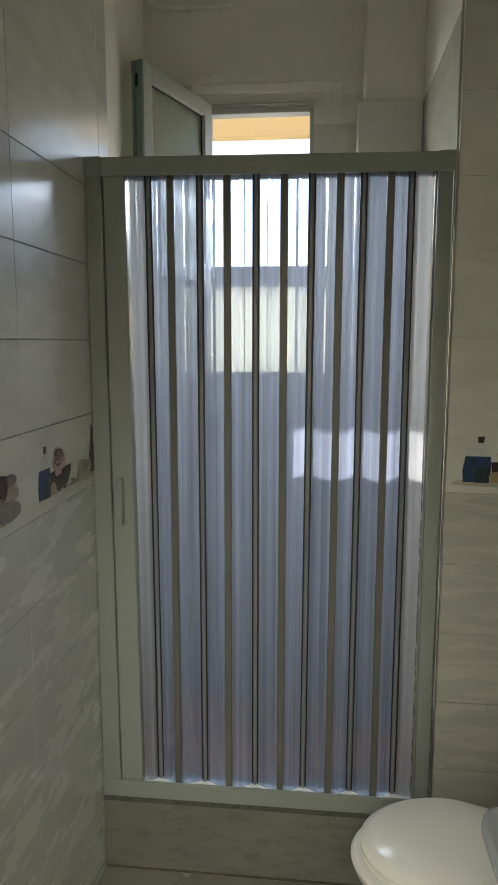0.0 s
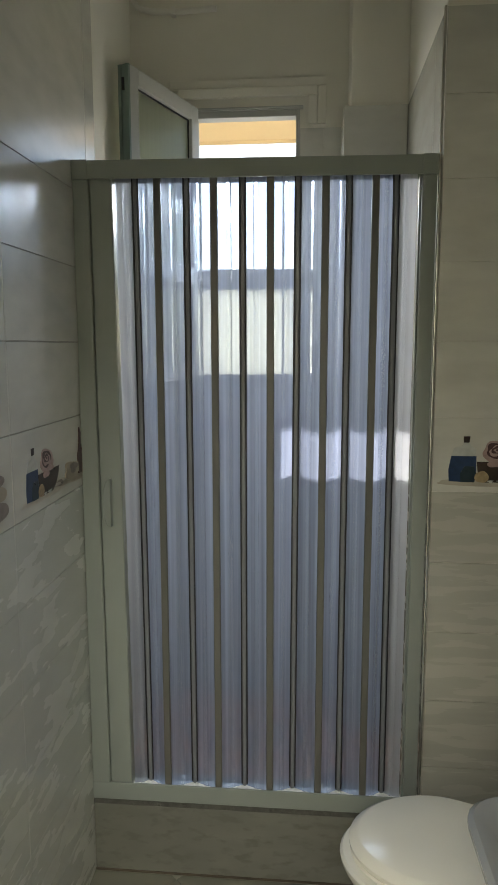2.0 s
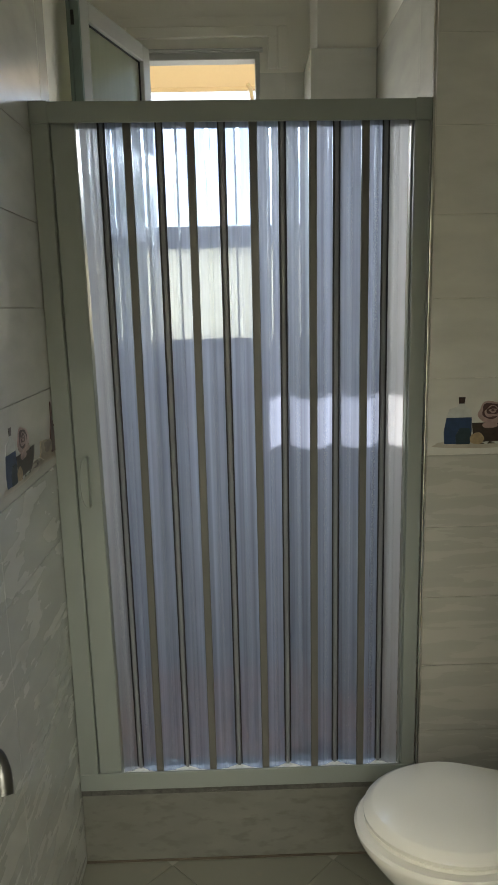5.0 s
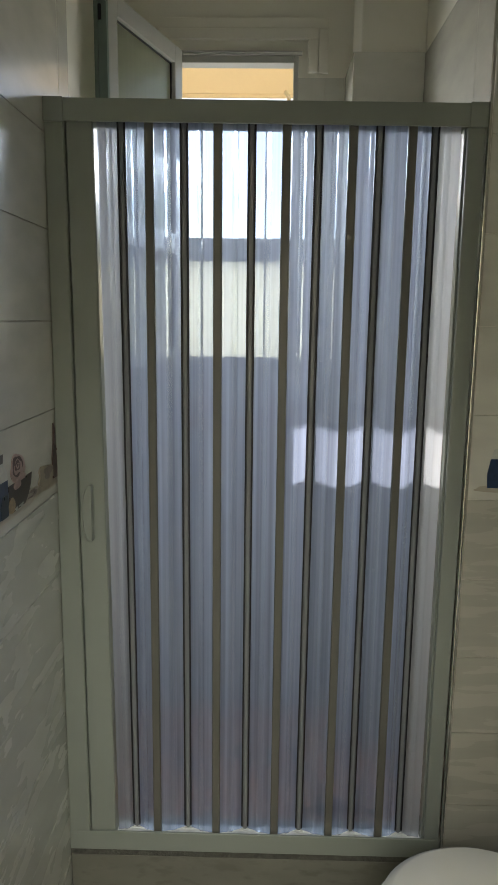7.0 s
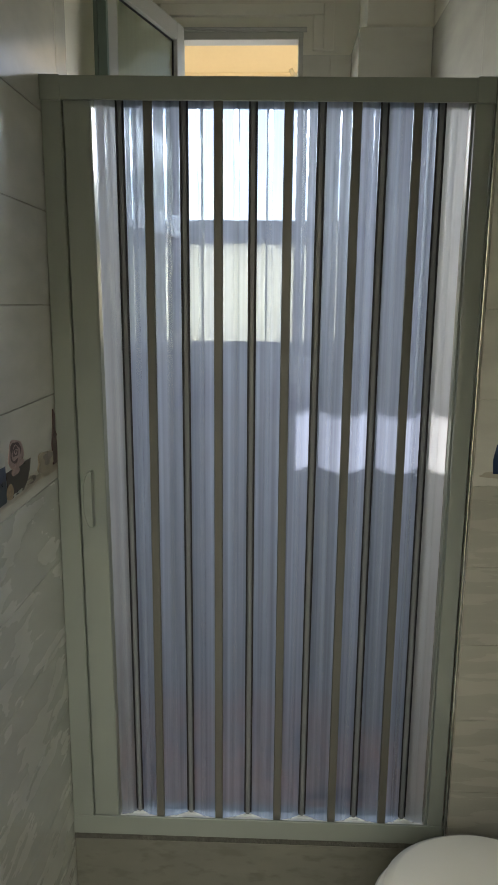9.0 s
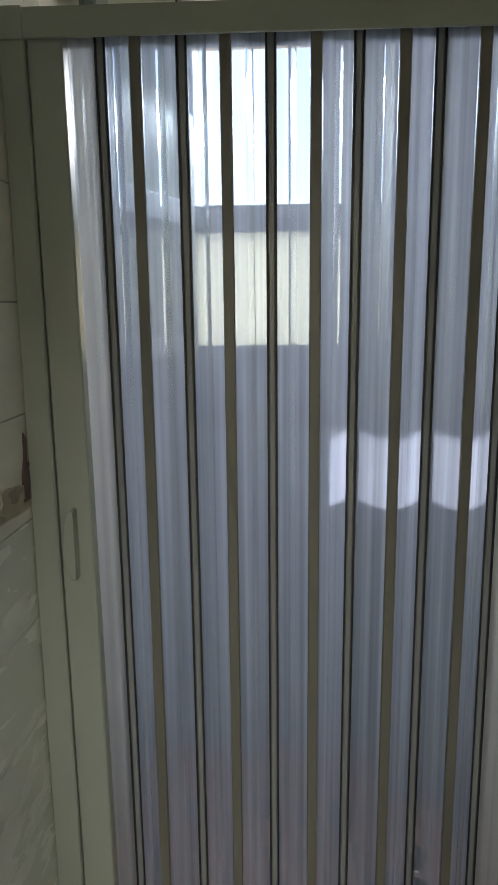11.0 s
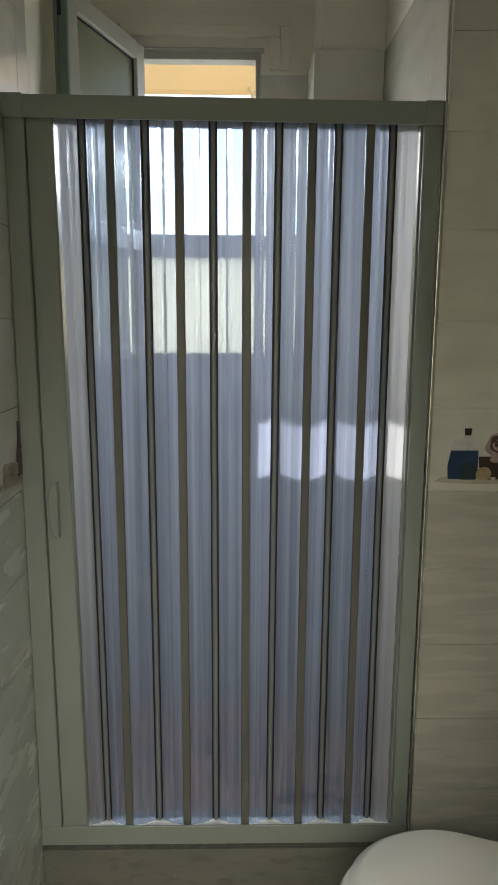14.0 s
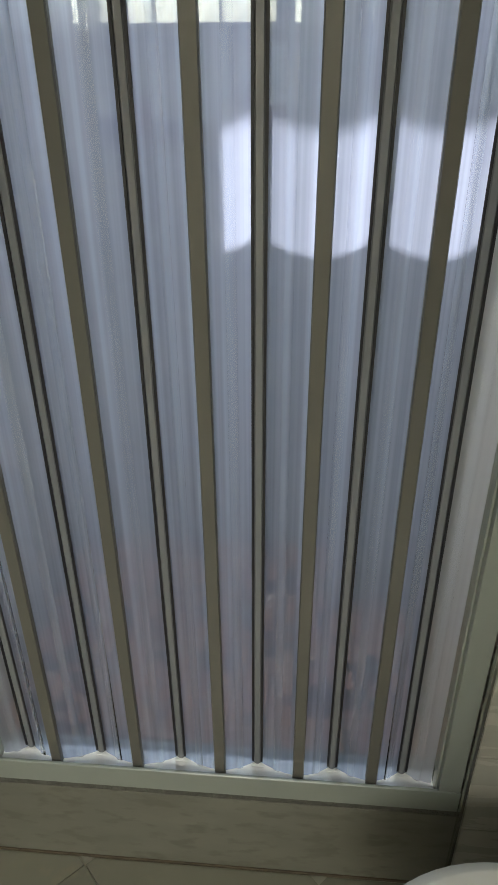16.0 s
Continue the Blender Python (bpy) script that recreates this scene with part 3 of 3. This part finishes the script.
tagged(moulding, "stepped white plaster moulding round the window head", "moulding", kind="structure")
MX0, MX1, MZ = -0.50, 0.113, 2.626
for d, out_ in ((0.0, 0.018), (0.035, 0.023)):
    y0 = BACK - out_ + 0.008
    under(moulding, "head_moulding", box(MX0 + d, MX1 - d, y0, BACK + 0.0075, MZ - 0.034 - d, MZ - d, 0.003), M_PLASTER)
    under(moulding, "side_moulding", box(MX1 - d - 0.034, MX1 - d, y0, BACK + 0.0075, TILE_TOP + 0.012, MZ - d - 0.0345, 0.003), M_PLASTER)

# white pipe along the back wall under the ceiling
bm = tube(smooth_line([(-0.64, 2.790, 3.095), (-0.640, 2.786, 2.97), (-0.615, 2.784, 2.894), (-0.50, 2.784, 2.874), (-0.40, 2.784, 2.876), (-0.31, 2.784, 2.880)][1:], 8), 0.011)
pipe = part("wall_pipe", bm, M_PIPE, None, "", True)
tagged(pipe, "white painted pipe clipped to the plaster wall", "pipe")
under(pipe, "pipe_clip", box(-0.487, -0.470, 2.772, 2.8075, 2.860, 2.889, 0.002), M_PIPE)

# ---------------------------------------------------------------- awning outside the window
awning = empty("awning", (-0.2, 3.0, 2.9))
tagged(awning, "sloping yellow canvas awning outside the window", "awning")
bm = bmesh.new()
AX0, AX1, AY0, AY1, AZ0, AZ1 = -1.4, 0.02, 2.905, 3.51, 2.90, 2.599
a = [bm.verts.new(p) for p in ((AX0, AY0, AZ0), (AX1, AY0, AZ0), (AX1, AY1, AZ1), (AX0, AY1, AZ1))]
b = [bm.verts.new(v.co + Vector((0, 0, 0.003))) for v in a]
bm.faces.new(a)
bm.faces.new(b)
for k in range(4):
    bm.faces.new((a[k], a[(k + 1) % 4], b[(k + 1) % 4], b[k]))
under(awning, "canopy", bm, M_CANVAS, "sloping yellow canvas")
under(awning, "hem", box(AX0, AX1, AY1 + 0.0005, AY1 + 0.012, 2.583, 2.604, 0.003), M_CANVAS, "stitched yellow hem")
under(awning, "folding_arm", tube([(AX1 - 0.035, AY1 - 0.02, 2.604), (AX1 - 0.02, AY1 - 0.03, 2.575), (AX1 - 0.012, AY1 - 0.06, 2.50), (AX1 - 0.012, AY0 + 0.01, 2.30)], 0.009), M_CREAM, "cream metal folding arm", True)

# ---------------------------------------------------------------- toilet
TC = 1.48


def egg(x_tip, x_mid, x_back, half, half_back, z, grow=0.0, n=28):
    """Toilet outline: rounded at its tip, narrowing to a straight back."""
    pts = []
    for i in range(n + 1):
        a = math.pi / 2 + math.pi * i / n
        pts.append((x_mid + (x_mid - x_tip + grow) * math.cos(a), TC + (half + grow) * math.sin(a)))
    m = 8
    low = []
    for i in range(1, m + 1):
        s = i / m
        low.append((x_mid + (x_back + grow - x_mid) * s, half + grow + (half_back - half) * (s * s * (3 - 2 * s))))
    pts += [(x, TC - h) for x, h in low]
    pts += [(x, TC + h) for x, h in low[::-1]]
    return [(x, y, z) for x, y in pts]


toilet = empty("toilet", (0.5, TC, 0))
tagged(toilet, "white ceramic toilet with a closed cream lid", "toilet")
rings = [egg(0.250, 0.38, 0.66, 0.105, 0.09, FLOOR), egg(0.246, 0.38, 0.66, 0.107, 0.09, 0.0), egg(0.268, 0.40, 0.65, 0.092, 0.085, 0.08),
         egg(0.278, 0.41, 0.64, 0.088, 0.085, 0.16), egg(0.268, 0.40, 0.62, 0.100, 0.09, 0.215), egg(0.228, 0.39, 0.61, 0.140, 0.11, 0.275), egg(0.188, 0.385, 0.61, 0.166, 0.12, 0.325),
         egg(0.160, 0.385, 0.61, 0.178, 0.125, 0.365), egg(0.149, 0.385, 0.61, 0.183, 0.13, 0.388), egg(0.148, 0.385, 0.61, 0.184, 0.13, 0.398),
         egg(0.154, 0.385, 0.61, 0.180, 0.126, 0.405)]
under(toilet, "bowl", loft(rings), M_CERAMIC, smooth=True)
rings = [egg(0.178, 0.385, 0.60, 0.160, 0.115, 0.4055), egg(0.172, 0.385, 0.60, 0.166, 0.115, 0.409), egg(0.174, 0.385, 0.60, 0.165, 0.115, 0.416), egg(0.182, 0.385, 0.60, 0.158, 0.11, 0.419)]
under(toilet, "seat", loft(rings), M_SEAT, "cream plastic seat", True)
rings = [egg(0.178, 0.385, 0.592, 0.166, 0.108, 0.4215), egg(0.170, 0.385, 0.596, 0.171, 0.112, 0.4245), egg(0.169, 0.385, 0.597, 0.172, 0.112, 0.434),
         egg(0.172, 0.385, 0.595, 0.169, 0.111, 0.4375), egg(0.188, 0.385, 0.584, 0.154, 0.103, 0.4490), egg(0.192, 0.385, 0.580, 0.150, 0.098, 0.4508), egg(0.30, 0.385, 0.48, 0.06, 0.04, 0.4535)]
under(toilet, "lid", loft(rings), M_SEAT, "closed cream plastic lid", True)
for s in (-1, 1):
    under(toilet, "lid_hinge", tube([(0.606, TC + s * 0.085, 0.428), (0.606, TC + s * 0.045, 0.428)], 0.010), M_SEAT, smooth=True)
under(toilet, "shelf", box(0.58, 0.80, TC - 0.165, TC + 0.165, 0.355, 0.4035, 0.02, segments=4), M_CERAMIC, smooth=True)
tank = under(toilet, "cistern", box(0.645, 0.822, TC - 0.180, TC + 0.180, 0.404, 0.750, 0.028, segments=5), M_CERAMIC, "white ceramic cistern", True)
under(toilet, "cistern_lid", box(0.634, 0.824, TC - 0.188, TC + 0.188, 0.7505, 0.785, 0.014, segments=4), M_CERAMIC, smooth=True)
lever = tube([(0.650, TC + 0.13, 0.735), (0.600, TC + 0.13, 0.737), (0.575, TC + 0.127, 0.733), (0.562, TC + 0.124, 0.728)], [0.013, 0.013, 0.012, 0.006])
under(toilet, "flush_lever", lever, M_DARKMETAL, "dark metal flush lever", True)
st = under(toilet, "sticker", box(0.6435, 0.6448, TC + 0.05, TC + 0.12, 0.52, 0.61), M_STICKER, "yellow sticker with black marks")
for z, w in ((0.60, 0.05), (0.582, 0.04), (0.564, 0.052), (0.546, 0.03)):
    o = part("mark", box(0.6428, 0.6434, TC + 0.118 - w, TC + 0.112, z - 0.004, z + 0.002), M_INK)
    o.parent = st
    o.matrix_parent_inverse = st.matrix_world.inverted()

# ---------------------------------------------------------------- basin on its cabinet
cabinet = empty("vanity_cabinet", (0.6, 0.8, 0))
tagged(cabinet, "white lacquered cabinet under the washbasin", "cabinet")
under(cabinet, "body", box(0.385, 0.826, 0.56, 1.015, 0.09, 0.715, 0.003), M_VANITY)
under(cabinet, "door", box(0.366, 0.3835, 0.565, 1.018, 0.095, 0.722, 0.003), M_VANITY)
under(cabinet, "plinth", box(0.42, 0.826, 0.58, 1.0, FLOOR, 0.0895), M_VANITY)
under(cabinet, "handle", tube([(0.3655, 0.60, 0.50), (0.345, 0.605, 0.50), (0.345, 0.605, 0.40), (0.3655, 0.60, 0.40)], 0.005), M_CHROME, "slim steel handle", True)


def rounded(x0, x1, y0, y1, r, z, n=6):
    pts = []
    for cx, cy, a0 in ((x1 - r, y1 - r, 0), (x0 + r, y1 - r, 90), (x0 + r, y0 + r, 180), (x1 - r, y0 + r, 270)):
        for i in range(n + 1):
            a = radians(a0 + 90 * i / n)
            pts.append((cx + r * math.cos(a), cy + r * math.sin(a), z))
    return pts


basin = empty("washbasin", (0.6, 0.8, 0.72))
tagged(basin, "ceramic washbasin with rounded corners, greyed as if in shadow", "washbasin")
X1 = 0.828
rings = [rounded(0.43, X1, 0.60, 0.97, 0.05, 0.7235), rounded(0.375, X1, 0.56, 1.01, 0.06, 0.765), rounded(0.335, X1, 0.53, 1.035, 0.07, 0.82),
         rounded(0.322, X1, 0.52, 1.045, 0.07, 0.845), rounded(0.322, X1, 0.52, 1.045, 0.07, 0.855), rounded(0.330, X1 - 0.006, 0.528, 1.037, 0.065, 0.862),
         rounded(0.350, 0.72, 0.55, 1.015, 0.06, 0.860), rounded(0.365, 0.71, 0.57, 0.995, 0.06, 0.845), rounded(0.42, 0.68, 0.62, 0.945, 0.06, 0.775), rounded(0.49, 0.60, 0.72, 0.84, 0.04, 0.758)]
under(basin, "bowl", loft(rings), M_BASIN, smooth=True)
under(basin, "tap", tube(smooth_line([(0.77, 0.78, 0.861), (0.77, 0.78, 0.95), (0.74, 0.78, 0.985), (0.66, 0.78, 0.965)], 5), 0.013), M_CHROME, "chrome mixer tap", True)

# ---------------------------------------------------------------- open room door against the wall
leaf_end = 0.925
LX0, LX1 = -0.5275, -0.4875
room_door = empty("door_1", (LX0 + 0.02, 0.24, 0))
tagged(room_door, "grey-white painted room door, standing open along the tiled wall", "door", kind="structure")
under(room_door, "leaf", box(LX0, LX1, 0.24, leaf_end, -0.008, 2.03, 0.003), M_WOOD)
under(room_door, "backplate", box(LX1 + 0.0005, LX1 + 0.0105, 0.884, 0.919, 0.849, 1.093, 0.003), M_DARKMETAL, "dark bronze backplate", True)
neck = smooth_line([(LX1 + 0.007, 0.9035, 1.0157), (LX1 + 0.031, 0.9035, 1.018), (LX1 + 0.047, 0.9018, 1.0157), (LX1 + 0.055, 0.893, 1.004), (LX1 + 0.059, 0.8846, 0.990), (LX1 + 0.062, 0.876, 0.974)], 6)
under(room_door, "lever_handle", tube(neck, [0.009 + 0.004 * min(1, max(0, (i - 10) / 12)) for i in range(len(neck))], 16), M_DARKMETAL, "dark bronze lever handle", True)
under(room_door, "key_knob", tube([(LX1 + 0.008, 0.900, 0.918), (LX1 + 0.011, 0.900, 0.918), (LX1 + 0.026, 0.900, 0.918), (LX1 + 0.028, 0.900, 0.918)], [0.007, 0.0086, 0.0086, 0.006]), M_DARKMETAL, "dark bronze turn knob", True)

# ---------------------------------------------------------------- printed pictures on the decorated course
def blob(cx, cz, rx, rz, n=20, wob=0.0, seed=1):
    r = random.Random(seed)
    ph = r.uniform(0, 6)
    return [(cx + rx * (1 + wob * math.sin(3 * t + ph) + wob * 0.6 * math.sin(5 * t + 2 * ph)) * math.cos(t),
             cz + rz * (1 + wob * math.sin(3 * t + ph) + wob * 0.6 * math.sin(5 * t + 2 * ph)) * math.sin(t))
            for t in (2 * math.pi * i / n for i in range(n))]


PRINTS = [
    ("shadow_print", blob(0.15, 0.025, 0.135, 0.010, 28, 0.08, 3), P_LEDGE),
    ("shadow_print", blob(0.285, 0.032, 0.10, 0.016, 28, 0.12, 4), P_LEDGE),
    ("shadow_print", blob(0.43, 0.030, 0.12, 0.012, 28, 0.10, 6), P_SAND),
    ("bottle_print", [(0.052, 0.028), (0.112, 0.026), (0.116, 0.06), (0.115, 0.098), (0.056, 0.098), (0.050, 0.06)], P_BLUE),
    ("bottle_print", [(0.056, 0.098), (0.115, 0.098), (0.113, 0.118), (0.101, 0.127), (0.097, 0.135), (0.084, 0.135), (0.081, 0.127), (0.062, 0.120)], P_CLEAR),
    ("cork_print", [(0.084, 0.135), (0.097, 0.135), (0.099, 0.152), (0.083, 0.152)], P_CAP),
    ("bowl_print", [(0.116, 0.083), (0.239, 0.084), (0.232, 0.062), (0.215, 0.040), (0.196, 0.027), (0.135, 0.026), (0.120, 0.045)], P_BOWL),
    ("jar_print", [(0.080, 0.026), (0.112, 0.026), (0.116, 0.050), (0.110, 0.070), (0.088, 0.070), (0.078, 0.050)], P_TEAL),
    ("sponge_print", blob(0.129, 0.041, 0.017, 0.016, 20, 0.04, 5), P_SPONGE),
    ("rose_print", blob(0.165, 0.110, 0.037, 0.029, 30, 0.09, 7), P_ROSE),
    ("rose_print", blob(0.163, 0.114, 0.026, 0.021, 24, 0.10, 8), P_ROSE_DARK),
    ("rose_print", blob(0.165, 0.112, 0.021, 0.015, 24, 0.12, 9), P_ROSE),
    ("rose_print", blob(0.163, 0.115, 0.014, 0.0105, 20, 0.12, 10), P_ROSE_DARK),
    ("rose_print", blob(0.164, 0.1145, 0.009, 0.006, 18, 0.14, 15), P_ROSE),
    ("rose_print", blob(0.1635, 0.1155, 0.004, 0.003, 12, 0.12, 21), P_ROSE_DARK),
    ("flower_print", blob(0.150, 0.029, 0.006, 0.004, 12, 0.3, 22), P_CLEAR),
    ("flower_print", blob(0.176, 0.030, 0.010, 0.0035, 14, 0.3, 23), P_CLEAR),
    ("petal_print", blob(0.158, 0.077, 0.018, 0.009, 18, 0.08, 11), P_ROSE),
    ("petal_print", blob(0.182, 0.088, 0.020, 0.007, 18, 0.08, 12), P_ROSE),
    ("shadow_print", blob(0.287, 0.036, 0.036, 0.007, 22, 0.22, 24), P_STONE),
    ("driftwood_print", blob(0.395, 0.055, 0.060, 0.024, 30, 0.16, 13), P_SAND),
    ("driftwood_print", blob(0.405, 0.060, 0.030, 0.014, 24, 0.2, 14), P_STONE),
    ("vase_print", [(0.445, 0.035), (0.468, 0.035), (0.478, 0.075), (0.466, 0.115), (0.470, 0.150), (0.458, 0.165), (0.455, 0.120), (0.442, 0.085)], P_ROSE_DARK),
    ("stone_print", blob(0.530, 0.042, 0.046, 0.021, 24, 0.04, 16), P_STONE),
    ("stone_print", blob(0.535, 0.079, 0.036, 0.017, 24, 0.04, 17), P_SAND),
    ("stone_print", blob(0.533, 0.108, 0.027, 0.013, 24, 0.04, 18), P_STONE),
    ("stone_print", blob(0.492, 0.050, 0.018, 0.030, 22, 0.05, 19), P_STONE),
    ("stone_print", blob(0.497, 0.100, 0.020, 0.026, 22, 0.06, 20), P_ROSE_DARK),
]
PRINTS = [(name, [(0.05 + (x - 0.05) * 1.13 if x < 0.26 else x - 0.036, z) for x, z in pts], m) for name, pts, m in PRINTS]
print_meshes = {}


def flat_print(i, length):
    """The i-th picture piece as a thin flake, cut off at the tile's end."""
    name, pts, m = PRINTS[i]
    if max(p[0] for p in pts) > length - 0.004:
        return None
    if i not in print_meshes:
        d = 0.00012 * (i + 1)
        print_meshes[i] = finish(prism([(x, z) for x, z in pts], "y", -0.0002 - d, -0.0001), name, m)
    return print_meshes[i]


# ---------------------------------------------------------------- tiles of the walls, piece by piece
tile_meshes = {}


def tile_mesh(w, h, m, wide=False):
    key = (round(w, 3), round(h, 3), m.name, wide)
    if key not in tile_meshes:
        bm = bmesh.new()
        g, e, t = (0.0005, 0.0009, 0.0024) if not wide else (0.0012, 0.0017, 0.0024)
        lo = [bm.verts.new(p) for p in ((g, t, g), (w - g, t, g), (w - g, t, h - g), (g, t, h - g))]
        mid = [bm.verts.new(p) for p in ((g, 0.0016, g), (w - g, 0.0016, g), (w - g, 0.0016, h - g), (g, 0.0016, h - g))]
        hi = [bm.verts.new(p) for p in ((e, 0, e), (w - e, 0, e), (w - e, 0, h - e), (e, 0, h - e))]
        bm.faces.new(hi)
        for r0, r1 in ((lo, mid), (mid, hi)):
            for k in range(4):
                bm.faces.new((r0[k], r0[(k + 1) % 4], r1[(k + 1) % 4], r1[k]))
        tile_meshes[key] = finish(bm, "tile", m)
    return tile_meshes[key]


def tile_wall(wall, origin, turn, length, first, holes=(), pictures=True, lift=0.002, shift=0.0, low=M_TILE_LOW, wide=False, courses=None):
    """Tiles 0.59 long in courses along a face; local x runs along the wall, local -y faces the room."""
    base = Matrix.Translation(origin) @ Matrix.Rotation(radians(turn), 4, "Z")
    inv = wall.matrix_world.inverted()
    cuts = sorted({0.0, length, *[c for c in (first + 0.59 * k for k in range(-1, 9)) if 0.02 < c < length - 0.02]})
    courses = courses or COURSES
    for z0, z1 in zip(courses, courses[1:]):
        for a, b in zip(cuts, cuts[1:]):
            spans = [(a, b, z0, z1)]
            for hx0, hx1, hz0, hz1 in holes:
                cut = []
                for s in spans:
                    if s[1] <= hx0 or s[0] >= hx1 or s[3] <= hz0 or s[2] >= hz1:
                        cut.append(s)
                        continue
                    if s[0] < hx0:
                        cut.append((s[0], hx0, s[2], s[3]))
                    if s[1] > hx1:
                        cut.append((hx1, s[1], s[2], s[3]))
                    m0, m1 = max(s[0], hx0), min(s[1], hx1)
                    if s[2] < hz0:
                        cut.append((m0, m1, s[2], hz0))
                    if s[3] > hz1:
                        cut.append((m0, m1, hz1, s[3]))
                spans = cut
            for s in spans:
                if s[1] - s[0] < 0.012 or s[3] - s[2] < 0.012:
                    continue
                m = low if z1 < 1.21 else M_TILE_UP
                ob = new("tile", tile_mesh(s[1] - s[0], s[3] - s[2], m, wide and m is M_TILE_UP))
                ob.parent = wall
                ob.matrix_parent_inverse = inv
                ob.matrix_world = base @ Matrix.Translation((s[0], 0, s[2]))
                if pictures and abs(z0 - 1.2) < 0.01 and (abs(s[0] - first) % 0.59 < 0.01 or 0.59 - abs(s[0] - first) % 0.59 < 0.01):
                    bpy.context.view_layer.update()
                    for i in range(len(PRINTS)):
                        me = flat_print(i, s[1] - s[0])
                        if me:
                            o = new(PRINTS[i][0], me)
                            o.parent = ob
                            o.matrix_basis = Matrix.Translation((shift, 0, lift))


tile_wall(wall_west, (LEFT, SOUTH, 0), 90, RECESS_Y - SOUTH, 1.400 - SOUTH, lift=0.006, shift=0.020, low=M_TILE_SOFT, wide=True, courses=[*COURSES[:11], CEIL - 0.001])
tile_wall(partition, (PART_X + 0.0025, PART_Y, 0), 0, RIGHT - PART_X - 0.004, 0.0, shift=-0.007)
tile_wall(partition, (PART_X, BACK - 0.001, 0), -90, BACK - PART_Y - 0.012, 0.20, courses=[*COURSES[:8], TILE_TOP])
tile_wall(wall_north, (LEFT + 0.001, BACK, 0), 0, 0.17 - LEFT, 0.10, holes=((WIN[0] - LEFT - 0.001, WIN[1] - LEFT - 0.001, WIN[2], WIN[3]),))
tile_wall(column, (0.172, 2.562, 0), 0, PART_X - 0.174, 0.0, pictures=False)
tile_wall(column, (0.172, BACK - 0.001, 0), -90, BACK - 2.562 - 0.002, 0.0, pictures=False)
under(column, "tile_bedding", box(0.1745, PART_X - 0.002, 2.5645, BACK + 0.002, FLOOR, TILE_TOP - 0.004), M_GROUT)

# floor tiles, laid on the diagonal
S = 0.338
for i in range(-4, 8):
    for j in range(-4, 9):
        u0, v0 = 1.41 + (i - 4) * S, 1.199 + (j - 5) * S
        poly = [((u - v) / math.sqrt(2), (u + v) / math.sqrt(2)) for u, v in
                ((u0 + 0.0012, v0 + 0.0012), (u0 + S - 0.0012, v0 + 0.0012), (u0 + S - 0.0012, v0 + S - 0.0012), (u0 + 0.0012, v0 + S - 0.0012))]
        # clip to the room
        for axis, lim, sign in ((0, LEFT, 1), (0, RIGHT, -1), (1, SOUTH, 1), (1, 1.860, -1)):
            res = []
            for k in range(len(poly)):
                p, q = poly[k], poly[(k + 1) % len(poly)]
                ip, iq = sign * (p[axis] - lim) >= 0, sign * (q[axis] - lim) >= 0
                if ip:
                    res.append(p)
                if ip != iq:
                    t = (lim - p[axis]) / (q[axis] - p[axis])
                    res.append((p[0] + (q[0] - p[0]) * t, p[1] + (q[1] - p[1]) * t))
            poly = res
            if len(poly) < 3:
                break
        if len(poly) < 3:
            continue
        area = 0.5 * abs(sum(p[0] * q[1] - q[0] * p[1] for p, q in zip(poly, poly[1:] + poly[:1])))
        if area < 2e-4:
            continue
        part("tile", prism(poly, "z", FLOOR - 0.0055, FLOOR), M_FLOOR, floor)
